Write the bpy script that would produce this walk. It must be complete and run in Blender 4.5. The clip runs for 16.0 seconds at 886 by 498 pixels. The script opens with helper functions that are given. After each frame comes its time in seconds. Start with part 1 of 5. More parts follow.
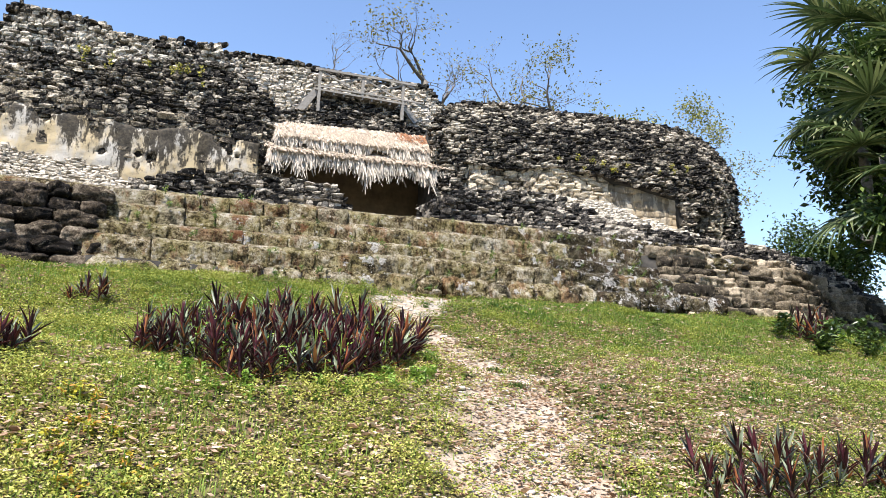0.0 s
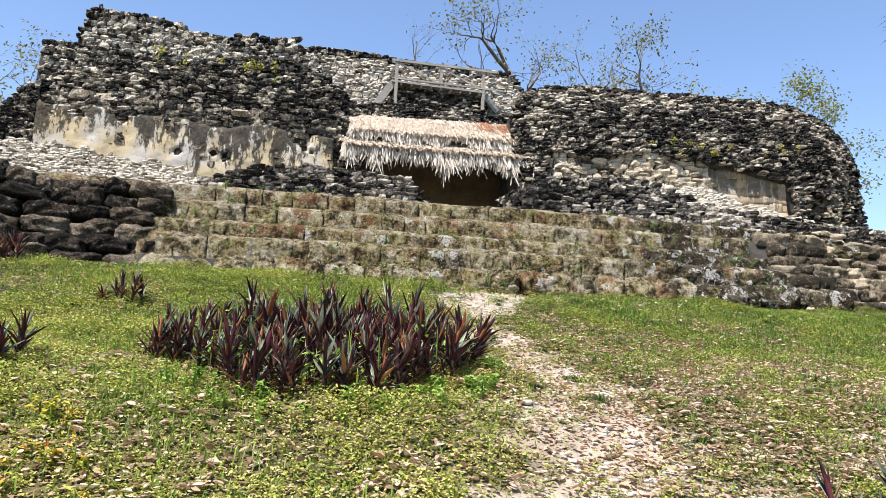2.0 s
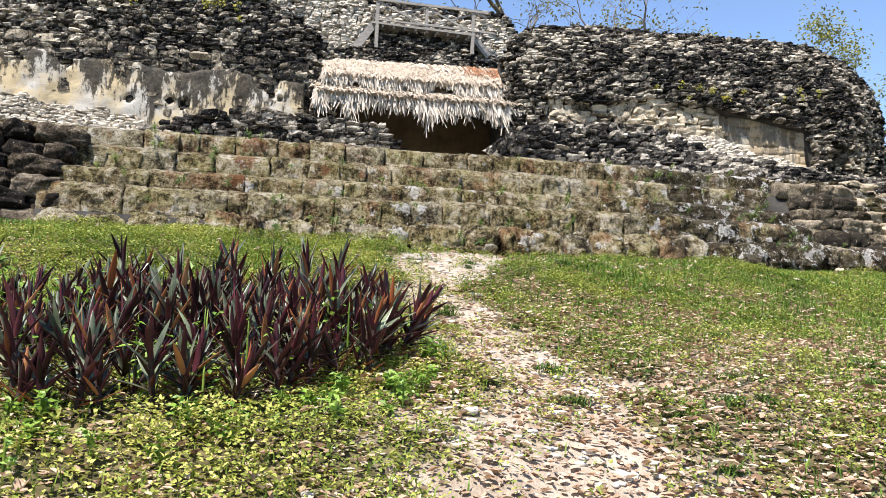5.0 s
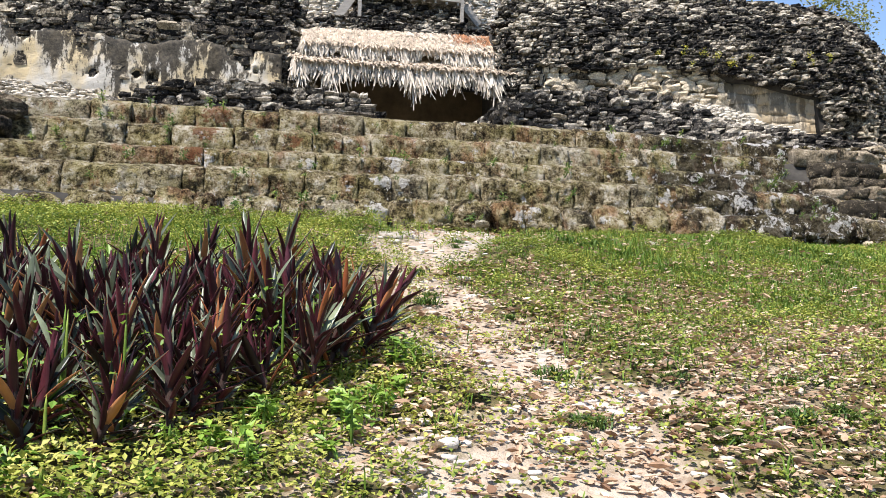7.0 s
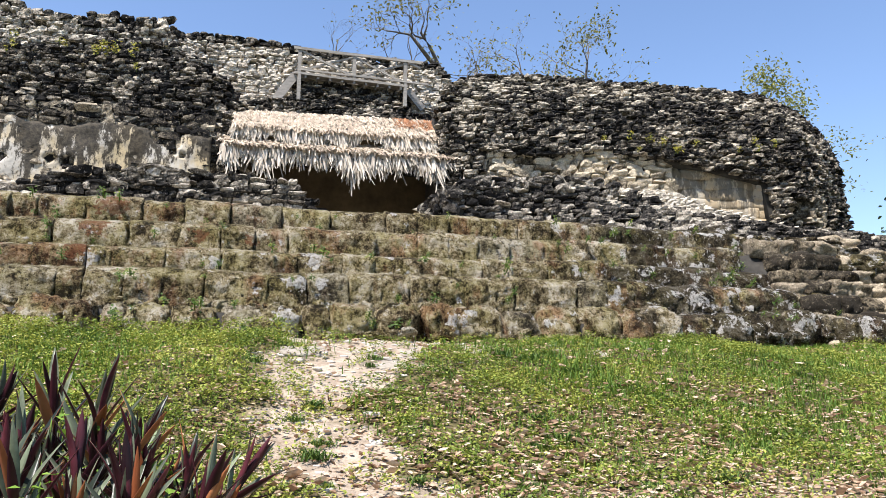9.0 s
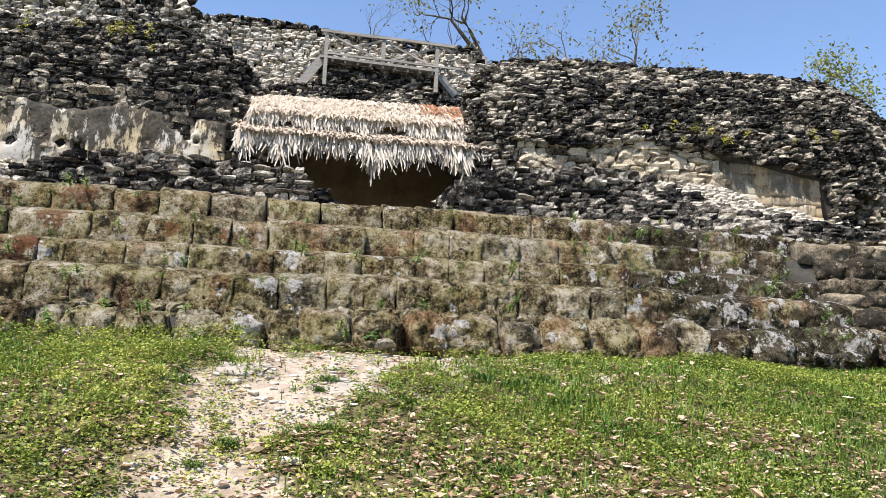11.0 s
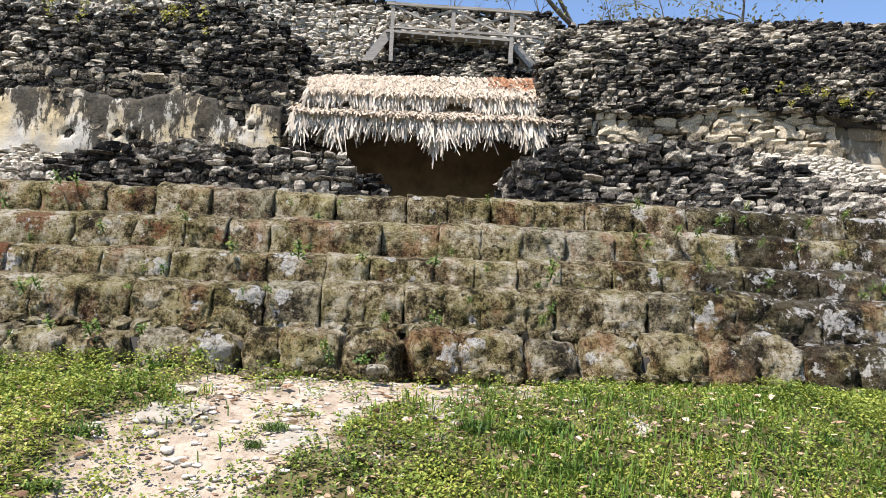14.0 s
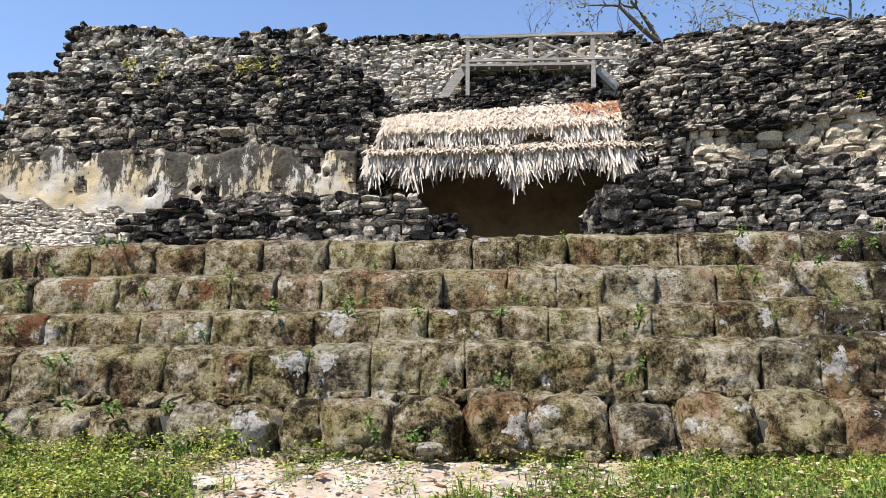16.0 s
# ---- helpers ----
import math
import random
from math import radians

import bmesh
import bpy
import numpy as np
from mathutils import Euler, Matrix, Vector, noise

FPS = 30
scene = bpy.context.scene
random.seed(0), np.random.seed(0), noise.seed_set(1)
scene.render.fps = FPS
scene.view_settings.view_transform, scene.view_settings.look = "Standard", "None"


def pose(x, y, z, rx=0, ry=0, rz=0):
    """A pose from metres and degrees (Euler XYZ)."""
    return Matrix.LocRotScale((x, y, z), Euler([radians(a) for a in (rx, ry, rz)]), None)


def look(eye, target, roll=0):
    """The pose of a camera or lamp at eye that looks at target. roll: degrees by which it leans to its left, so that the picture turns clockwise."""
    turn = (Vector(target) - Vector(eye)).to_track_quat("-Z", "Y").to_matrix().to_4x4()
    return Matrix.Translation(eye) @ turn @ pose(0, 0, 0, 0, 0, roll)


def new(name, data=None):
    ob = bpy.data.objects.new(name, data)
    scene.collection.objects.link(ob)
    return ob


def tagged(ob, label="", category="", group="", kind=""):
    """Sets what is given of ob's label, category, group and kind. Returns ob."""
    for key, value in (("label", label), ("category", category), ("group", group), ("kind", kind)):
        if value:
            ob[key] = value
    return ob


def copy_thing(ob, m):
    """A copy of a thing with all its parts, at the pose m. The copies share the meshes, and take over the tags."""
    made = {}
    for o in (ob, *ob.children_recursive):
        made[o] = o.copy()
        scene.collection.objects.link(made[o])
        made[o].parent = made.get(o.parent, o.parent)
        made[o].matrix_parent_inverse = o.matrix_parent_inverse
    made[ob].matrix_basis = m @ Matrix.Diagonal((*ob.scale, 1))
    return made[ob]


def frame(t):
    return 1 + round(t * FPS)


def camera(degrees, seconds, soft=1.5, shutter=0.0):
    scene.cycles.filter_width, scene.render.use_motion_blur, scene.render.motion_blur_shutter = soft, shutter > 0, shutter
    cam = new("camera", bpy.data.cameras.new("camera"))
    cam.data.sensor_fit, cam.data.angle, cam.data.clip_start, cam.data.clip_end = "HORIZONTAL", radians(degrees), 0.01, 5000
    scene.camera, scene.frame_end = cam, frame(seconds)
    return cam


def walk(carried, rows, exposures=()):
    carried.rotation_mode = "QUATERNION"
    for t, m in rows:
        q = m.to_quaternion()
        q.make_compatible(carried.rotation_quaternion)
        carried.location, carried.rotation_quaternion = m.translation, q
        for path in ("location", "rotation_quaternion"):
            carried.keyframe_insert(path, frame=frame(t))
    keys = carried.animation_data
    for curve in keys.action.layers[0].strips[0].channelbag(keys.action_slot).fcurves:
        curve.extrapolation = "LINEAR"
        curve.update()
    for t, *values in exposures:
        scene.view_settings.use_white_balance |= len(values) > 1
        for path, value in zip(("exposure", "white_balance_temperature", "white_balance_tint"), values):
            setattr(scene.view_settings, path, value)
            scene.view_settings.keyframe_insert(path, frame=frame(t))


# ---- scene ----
cam = camera(62.0, 16.0, soft=0.6)
PATH = [
    (0, (-5.054, 2.142, -0.47), (-4.319, 3.974, -0.143), 2.2),
    (0.5, (-4.86, 2.406, -0.422), (-4.216, 4.266, -0.073), 2.2),
    (1, (-4.619, 2.648, -0.399), (-4.078, 4.541, -0.045), 2.5),
    (1.5, (-4.447, 2.917, -0.422), (-3.955, 4.827, -0.085), 2.4),
    (2, (-4.307, 3.223, -0.363), (-3.812, 5.135, -0.049), 2.2),
    (2.5, (-4.088, 3.548, -0.381), (-3.595, 5.467, -0.107), 2.1),
    (3, (-3.947, 3.836, -0.346), (-3.469, 5.762, -0.098), 1.9),
    (3.5, (-3.867, 4.152, -0.285), (-3.386, 6.08, -0.054), 1.9),
    (4, (-3.725, 4.399, -0.314), (-3.235, 6.325, -0.086), 1.8),
    (4.2, (-3.631, 4.526, -0.285), (-3.139, 6.451, -0.06), 1.9),
    (6.3, (-2.928, 5.608, -0.117), (-2.461, 7.545, 0.056), 1.2),
    (6.5, (-2.905, 5.739, -0.166), (-2.444, 7.678, 0.0), 1.0),
    (7, (-2.855, 6.075, -0.09), (-2.35, 8.003, 0.072), 0.9),
    (7.5, (-2.76, 6.376, -0.081), (-2.176, 8.277, 0.127), 0.8),
    (8, (-2.61, 6.622, 0.079), (-1.978, 8.496, 0.377), 0.5),
    (8.5, (-2.456, 6.892, 0.244), (-1.83, 8.758, 0.598), 0.3),
    (8.7, (-2.369, 6.955, 0.293), (-1.757, 8.821, 0.672), -0.1),
    (10.8, (-1.333, 7.753, 0.596), (-0.792, 9.649, 0.929), 2.3),
    (11, (-1.296, 7.835, 0.66), (-0.818, 9.746, 1.007), 1.9),
    (11.5, (-1.27, 8.002, 0.691), (-0.998, 9.95, 1.052), 0.5),
    (12, (-1.216, 8.176, 0.838), (-1.118, 10.147, 1.163), -0.6),
    (12.5, (-0.998, 8.322, 0.845), (-0.921, 10.306, 1.08), 0.2),
    (13, (-0.713, 8.476, 0.783), (-0.46, 10.456, 0.903), 2.7),
    (13.5, (-0.435, 8.709, 1.042), (-0.119, 10.677, 1.212), 3.3),
    (14, (-0.194, 8.933, 1.137), (0.001, 10.904, 1.41), 2.3),
    (14.5, (-0.099, 9.072, 1.227), (-0.085, 11.041, 1.575), 1.4),
    (15, (-0.082, 9.374, 1.256), (-0.211, 11.336, 1.62), 0.3),
    (15.5, (0.0, 9.537, 1.31), (-0.159, 11.499, 1.664), -0.4),
    (16, (0.185, 9.759, 1.388), (0.105, 11.724, 1.749), 0.4),
]
walk(cam, [(t, look(eye, target, roll)) for t, eye, target, roll in PATH], ((0, 1.16, 6430, 14), (1, 1.04, 6430, 14), (2, 1.04, 6430, 14), (4, 1.11, 6430, 14), (7, 1.05, 6430, 14), (11, 1.03, 6430, 14), (16, 1.01, 6430, 14)))

# ---- light ----
SUN_TO = Vector((-0.46, -0.40, 1.22)).normalized()
sun = new("sun", bpy.data.lights.new("sun", "SUN"))
sun.data.energy, sun.data.angle, sun.data.color = 5.0, radians(0.55), (1.0, 0.96, 0.90)
sun.matrix_world = look((0, 0, 30), Vector((0, 0, 30)) - SUN_TO)
world = bpy.data.worlds.new("sky")
scene.world = world
world.use_nodes = True
wn = world.node_tree
sky = wn.nodes.new("ShaderNodeTexSky")
sky.sky_type, sky.sun_disc = "NISHITA", False
sky.sun_elevation = math.asin(SUN_TO.z)
sky.sun_rotation = math.atan2(SUN_TO.x, SUN_TO.y)
sky.air_density, sky.dust_density, sky.ozone_density = 1.0, 0.3, 3.0
wn.links.new(sky.outputs[0], wn.nodes["Background"].inputs[0])
wn.nodes["Background"].inputs[1].default_value = 0.116


# ---- materials ----
class Nodes:
    def __init__(self, name, rough=0.9, spec=0.3):
        self.m = bpy.data.materials.new(name)
        self.m.use_nodes = True
        self.t = self.m.node_tree
        self.b = self.t.nodes["Principled BSDF"]
        self.b.inputs["Roughness"].default_value = rough
        self.b.inputs["Specular IOR Level"].default_value = spec
        self.geo = self.t.nodes.new("ShaderNodeNewGeometry")
        self.pos = self.geo.outputs["Position"]

    def link(self, a, b):
        self.t.links.new(a, b)

    def noise(self, scale, detail=4.0, rough=0.6, vec=None, stretch=None):
        n = self.t.nodes.new("ShaderNodeTexNoise")
        n.inputs["Scale"].default_value, n.inputs["Detail"].default_value, n.inputs["Roughness"].default_value = scale, detail, rough
        v = vec or self.pos
        if stretch:
            s = self.t.nodes.new("ShaderNodeVectorMath")
            s.operation = "MULTIPLY"
            s.inputs[1].default_value = stretch
            self.link(v, s.inputs[0])
            v = s.outputs[0]
        self.link(v, n.inputs["Vector"])
        return n.outputs["Fac"]

    def math(self, op, a, b=0.0, clamp=False):
        n = self.t.nodes.new("ShaderNodeMath")
        n.operation, n.use_clamp = op, clamp
        for i, v in enumerate((a, b)):
            if isinstance(v, (int, float)):
                n.inputs[i].default_value = v
            else:
                self.link(v, n.inputs[i])
        return n.outputs[0]

    def ramp(self, fac, *stops):
        n = self.t.nodes.new("ShaderNodeValToRGB")
        e = n.color_ramp.elements
        while len(e) < len(stops):
            e.new(0.5)
        for el, (p, c) in zip(e, stops):
            el.position = p
            el.color = (c, c, c, 1) if isinstance(c, (int, float)) else (*c, 1)
        self.link(fac, n.inputs[0])
        return n.outputs[0]

    def mix(self, fac, a, b, mode="MIX"):
        n = self.t.nodes.new("ShaderNodeMix")
        n.data_type, n.blend_type = "RGBA", mode
        for v, i in ((fac, 0), (a, 6), (b, 7)):
            if isinstance(v, tuple):
                n.inputs[i].default_value = (*v, 1)
            elif isinstance(v, (int, float)):
                n.inputs[i].default_value = v
            else:
                self.link(v, n.inputs[i])
        return n.outputs[2]

    def rnd(self):
        o = self.t.nodes.new("ShaderNodeObjectInfo")
        return self.math("FRACT", self.math("ADD", self.math("MULTIPLY", o.outputs["Random"], 7.31), self.geo.outputs["Random Per Island"]))

    def meadow(self):
        """The tone of growth: leaf by leaf, patch by patch, and drier towards the open side of the slope."""
        side = self.t.nodes.new("ShaderNodeSeparateXYZ")
        self.link(self.pos, side.inputs[0])
        dry = self.ramp(self.math("ADD", self.math("MULTIPLY", side.outputs["X"], 0.1), 0.5), (0.12, 0.26), (0.48, 0.0))
        dry = self.math("MULTIPLY", dry, self.ramp(self.math("MULTIPLY", side.outputs["Y"], 0.05), (0.45, 1.0), (0.62, 0.1)))
        patch = self.math("MULTIPLY", self.ramp(self.noise(1.1, 4, 0.65), (0.36, 0.0), (0.62, 1.0)), 0.34)
        return self.math("ADD", self.math("ADD", self.math("MULTIPLY", self.rnd(), 0.55), patch), dry)

    def spot(self, at, radius, wobble=0.55, scale=9.0):
        """1 inside a ragged spot about a place."""
        d = self.t.nodes.new("ShaderNodeVectorMath")
        d.operation = "DISTANCE"
        d.inputs[1].default_value = at
        self.link(self.pos, d.inputs[0])
        r = self.math("DIVIDE", d.outputs["Value"], radius)
        r = self.math("ADD", r, self.math("MULTIPLY", self.math("SUBTRACT", self.noise(scale, 3), 0.5), wobble * 4))
        return self.math("LESS_THAN", r, 1.0)

    def bump(self, h, strength=0.5, distance=0.02):
        n = self.t.nodes.new("ShaderNodeBump")
        n.inputs["Strength"].default_value, n.inputs["Distance"].default_value = strength, distance
        self.link(h, n.inputs["Height"])
        self.link(n.outputs[0], self.b.inputs["Normal"])

    def color(self, c):
        if isinstance(c, tuple):
            self.b.inputs["Base Color"].default_value = (*c, 1)
        else:
            self.link(c, self.b.inputs["Base Color"])
        return self


def rubble_material(name, dark, pale=(0.40, 0.37, 0.32), crust=(0.014, 0.013, 0.012), mid=(0.14, 0.125, 0.105)):
    """Limestone rubble: black weathering crust over pale stone; dark: 0 to 1, how much of it is black."""
    n = Nodes(name, 0.95, 0.15)
    bleached = tuple(v * min(1.65, 0.80 / max(pale)) for v in pale)
    flecked = tuple(v * min(1.35, 0.75 / max(pale)) for v in pale)
    r = n.rnd()
    f = n.math("ADD", n.math("MULTIPLY", r, 0.45), n.math("MULTIPLY", n.noise(6.0, 6, 0.7), 0.75))
    f = n.math("ADD", f, n.math("MULTIPLY", n.math("SUBTRACT", n.noise(0.55, 3), 0.5), 0.9))
    f = n.math("ADD", f, n.math("MULTIPLY", n.math("SUBTRACT", n.noise(26, 5, 0.8), 0.5), 0.9))
    f = n.math("ADD", f, 0.5 - dark)
    c = n.ramp(f, (0.42, crust), (0.60, mid), (0.74, pale), (0.90, bleached))
    c = n.mix(n.ramp(n.noise(40, 3), (0.42, 0.0), (0.65, 0.45)), c, crust)
    c = n.mix(n.ramp(n.noise(11, 5, 0.8), (0.60, 0.0), (0.64, 0.7)), c, flecked)
    n.color(c)
    n.bump(n.noise(18, 7, 0.75), 1.0, 0.07)
    return n.m


def step_material():
    """Mossy, brown-stained limestone with white lichen, a few rust-red stains, and shade painted into its pits."""
    n = Nodes("mossy_step_stone", 0.95, 0.12)
    o = n.t.nodes.new("ShaderNodeObjectInfo")
    r = o.outputs["Random"]
    f = n.math("ADD", n.math("MULTIPLY", n.noise(4.5, 6, 0.7), 0.45), n.math("ADD", n.math("MULTIPLY", n.noise(16, 6, 0.75), 0.33), n.math("MULTIPLY", n.noise(60, 4, 0.8), 0.22)))
    f = n.math("ADD", n.math("MULTIPLY", n.math("SUBTRACT", f, 0.505), 1.75), 0.525)
    f = n.math("ADD", f, n.math("MULTIPLY", n.math("SUBTRACT", r, 0.5), 0.08))
    c = n.ramp(f, (0.40, (0.030, 0.022, 0.011)), (0.45, (0.15, 0.112, 0.055)), (0.50, (0.29, 0.23, 0.125)), (0.56, (0.47, 0.395, 0.25)), (0.62, (0.68, 0.61, 0.48)))
    moss = n.ramp(f, (0.40, (0.024, 0.021, 0.006)), (0.49, (0.165, 0.140, 0.040)), (0.58, (0.37, 0.31, 0.115)))
    c = n.mix(n.ramp(n.noise(2.1, 6, 0.75), (0.44, 0.0), (0.58, 0.7)), c, moss)
    grey = n.ramp(f, (0.38, (0.055, 0.050, 0.042)), (0.50, (0.24, 0.22, 0.185)), (0.62, (0.46, 0.43, 0.37)))
    c = n.mix(n.ramp(n.math("FRACT", n.math("MULTIPLY", r, 13.7)), (0.86, 0.0), (0.90, 0.30)), c, grey)
    rust = n.ramp(f, (0.40, (0.060, 0.022, 0.010)), (0.58, (0.36, 0.175, 0.085)))
    c = n.mix(n.ramp(n.noise(1.9, 6, 0.75, stretch=(1, 1, 0.5)), (0.54, 0.0), (0.62, 0.65)), c, rust)
    c = n.mix(n.ramp(n.noise(1.6, 6, 0.75, stretch=(1, 1, 0.4)), (0.60, 0.0), (0.68, 0.6)), c, (0.022, 0.018, 0.013))
    lich = n.math("MAXIMUM", n.ramp(n.noise(4.3, 6, 0.75), (0.625, 0.0), (0.66, 0.9)), n.ramp(n.noise(9, 6, 0.8), (0.618, 0.0), (0.64, 0.9)))
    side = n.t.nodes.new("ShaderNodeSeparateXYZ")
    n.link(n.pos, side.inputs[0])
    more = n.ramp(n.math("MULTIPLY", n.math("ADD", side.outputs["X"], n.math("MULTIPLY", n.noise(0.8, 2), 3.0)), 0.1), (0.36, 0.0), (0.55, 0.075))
    lich = n.math("MAXIMUM", lich, n.ramp(n.math("ADD", n.noise(4.3, 6, 0.72), more), (0.63, 0.0), (0.665, 0.9)))
    # Black stain grows towards the right, with the shade there painted in.
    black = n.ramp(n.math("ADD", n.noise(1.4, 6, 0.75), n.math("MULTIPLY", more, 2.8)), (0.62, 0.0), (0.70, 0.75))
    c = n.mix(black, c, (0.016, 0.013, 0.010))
    for at, rad in LICHEN:
        lich = n.math("MAXIMUM", lich, n.math("MULTIPLY", n.spot(at, rad, 0.8, 14.0), n.ramp(n.noise(22, 4, 0.8), (0.40, 0.15), (0.50, 0.9))))
    c = n.mix(lich, c, n.ramp(n.noise(30, 3), (0.3, (0.52, 0.495, 0.45)), (0.65, (0.82, 0.79, 0.74))))
    for at, rad in RUST:
        c = n.mix(n.math("MULTIPLY", n.spot(at, rad, 1.0, 11.0), n.ramp(n.noise(18, 4, 0.8), (0.36, 0.2), (0.52, 0.85))), c, (0.22, 0.085, 0.038))
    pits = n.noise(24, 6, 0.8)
    # Near-black shade is painted into the hollows that the bump cuts.
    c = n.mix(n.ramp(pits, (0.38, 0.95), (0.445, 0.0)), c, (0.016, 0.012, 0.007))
    c = n.mix(n.ramp(n.noise(38, 4, 0.8), (0.60, 0.0), (0.66, 0.5)), c, (0.50, 0.44, 0.32))
    n.color(c)
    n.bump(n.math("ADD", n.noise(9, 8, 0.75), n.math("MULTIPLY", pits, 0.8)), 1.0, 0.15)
    return n.m


LICHEN = (((-1.21, 15.5, 1.54), 0.10), ((-0.93, 15.5, 1.56), 0.07), ((-0.95, 16.0, 1.93), 0.13), ((0.0, 16.0, 2.02), 0.06),
          ((-2.14, 16.0, 1.82), 0.09), ((-3.45, 16.0, 1.78), 0.10), ((2.92, 15.5, 1.53), 0.11), ((-0.36, 17.0, 2.80), 0.06),
          ((0.28, 17.0, 2.80), 0.05), ((2.84, 17.0, 2.79), 0.09), ((-1.38, 14.9, 1.10), 0.13), ((0.52, 14.9, 1.12), 0.12),
          ((0.72, 14.9, 1.24), 0.09), ((1.6, 14.9, 1.2), 0.12), ((4.15, 15.4, 1.55), 0.14), ((2.6, 16.0, 1.95), 0.08))
RUST = (((-3.38, 17.0, 2.66), 0.17), ((-3.5, 16.5, 2.3), 0.14), ((-2.3, 16.5, 2.25), 0.10), ((-1.7, 16.5, 2.2), 0.08), ((-3.6, 16.0, 1.9), 0.10))

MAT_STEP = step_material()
MAT_DARK = rubble_material("black_weathered_rubble", 0.58, (0.50, 0.44, 0.345), mid=(0.15, 0.13, 0.10))
MAT_MIXED = rubble_material("grey_weathered_rubble", 0.55, (0.48, 0.43, 0.35), mid=(0.16, 0.14, 0.11))
MAT_PALE = rubble_material("pale_rubble", 0.30, (0.58, 0.52, 0.425), mid=(0.34, 0.295, 0.23))
MAT_WHITE = rubble_material("white_limed_rubble", 0.24, (0.60, 0.54, 0.44), mid=(0.43, 0.38, 0.30))
MAT_SUMMIT = rubble_material("grey_summit_rubble", 0.46, (0.52, 0.475, 0.39), mid=(0.25, 0.22, 0.175))
MAT_DARK2 = rubble_material("dark_low_rubble", 0.56, (0.46, 0.41, 0.33))
MAT_PATCHY = rubble_material("patchy_stained_rubble", 0.26, (0.46, 0.39, 0.28), mid=(0.20, 0.165, 0.115))
MAT_FLAKED = rubble_material("flaked_dark_rubble", 0.52, (0.42, 0.36, 0.26), mid=(0.15, 0.125, 0.09))
MAT_WHITE2 = rubble_material("fresh_limed_rubble", 0.18, (0.58, 0.53, 0.44), mid=(0.42, 0.375, 0.305))
MAT_TAN = rubble_material("tan_terrace_stone", 0.50, (0.38, 0.315, 0.225), (0.035, 0.029, 0.021), (0.22, 0.178, 0.118))


def simple(name, a, b, scale=8.0, rough=0.9, bump=0.4, dist=0.01, stretch=None, vary=0.0, spec=0.3):
    n = Nodes(name, rough, spec)
    c = n.mix(n.ramp(n.noise(scale, 5, 0.65, stretch=stretch), (0.3, 0.0), (0.7, 1.0)), a, b)
    if vary:
        r = n.rnd()
        c = n.mix(1.0, c, n.ramp(r, (0.0, 1.0 - vary), (1.0, 1.0)), "MULTIPLY")
    n.color(c)
    if bump:
        n.bump(n.noise(scale * 4, 5, 0.7, stretch=stretch), bump, dist)
    return n.m


# Mortar made near-black so that gaps between stones read as deep shade.
MAT_CORE = simple("dark_lime_mortar", (0.014, 0.013, 0.011), (0.05, 0.045, 0.037), 5)
MAT_CORE_PALE = simple("pale_lime_mortar", (0.22, 0.20, 0.165), (0.42, 0.38, 0.31), 4)


def plaster_material(name, lo, hi, stain):
    """Old lime plaster: patches of cream and grey, black runs from above, small chips."""
    n = Nodes(name, 0.93, 0.2)
    c = n.mix(n.ramp(n.noise(0.9, 5, 0.6, stretch=(1, 1, 0.6)), (0.44, 0.0), (0.56, 1.0)), lo, hi)
    c = n.mix(n.ramp(n.noise(4.5, 6, 0.75), (0.50, 0.0), (0.68, 0.5)), c, (0.27, 0.25, 0.21))
    s = n.t.nodes.new("ShaderNodeSeparateXYZ")
    n.link(n.pos, s.inputs[0])
    high = n.math("MULTIPLY", n.math("SUBTRACT", s.outputs["Z"], 5.3), 0.085)
    run = n.math("ADD", n.math("ADD", n.math("MULTIPLY", n.noise(1.1, 4, 0.65, stretch=(1.7, 1, 0.25)), 0.5), n.math("MULTIPLY", n.noise(5, 7, 0.8, stretch=(1.4, 1, 0.6)), 0.5)), high)
    c = n.mix(n.ramp(run, (0.507, 0.0), (0.545, stain)), c, n.ramp(n.noise(14, 5, 0.7), (0.4, (0.018, 0.016, 0.012)), (0.65, (0.080, 0.066, 0.047))))
    c = n.mix(n.ramp(n.noise(9, 5, 0.7), (0.64, 0.0), (0.69, 0.6)), c, (0.10, 0.088, 0.07))
    n.color(c)
    n.bump(n.math("ADD", n.noise(5, 6, 0.7), n.math("MULTIPLY", n.noise(30, 4), 0.4)), 0.7, 0.04)
    return n.m


MAT_PLASTER = plaster_material("cream_lime_plaster", (0.48, 0.385, 0.23), (0.46, 0.43, 0.37), 0.95)
MAT_PLASTER_TAN = plaster_material("tan_ashlar_plaster", (0.40, 0.315, 0.20), (0.41, 0.365, 0.285), 0.6)
# Brown plaster, darkened so that its colour carries the chamber's shade.
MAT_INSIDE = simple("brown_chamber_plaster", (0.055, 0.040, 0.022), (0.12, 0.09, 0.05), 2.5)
MAT_WOOD = simple("grey_weathered_wood", (0.19, 0.172, 0.148), (0.37, 0.345, 0.30), 3, bump=0.5, stretch=(1, 14, 14), spec=0.2)
MAT_WOOD_DARK = simple("damp_dark_wood", (0.05, 0.042, 0.034), (0.11, 0.095, 0.075), 4, stretch=(1, 8, 8))
MAT_THATCH = simple("bleached_palm_thatch", (0.42, 0.35, 0.265), (0.76, 0.69, 0.575), 5, vary=0.55, bump=0.3, stretch=(3, 1, 1))
MAT_THATCH_TOP = simple("brown_palm_thatch", (0.40, 0.31, 0.22), (0.72, 0.61, 0.47), 7, vary=0.45, bump=0.4)
MAT_THATCH_RED = simple("rusty_palm_thatch", (0.26, 0.105, 0.045), (0.44, 0.22, 0.11), 7, vary=0.4, bump=0.4)


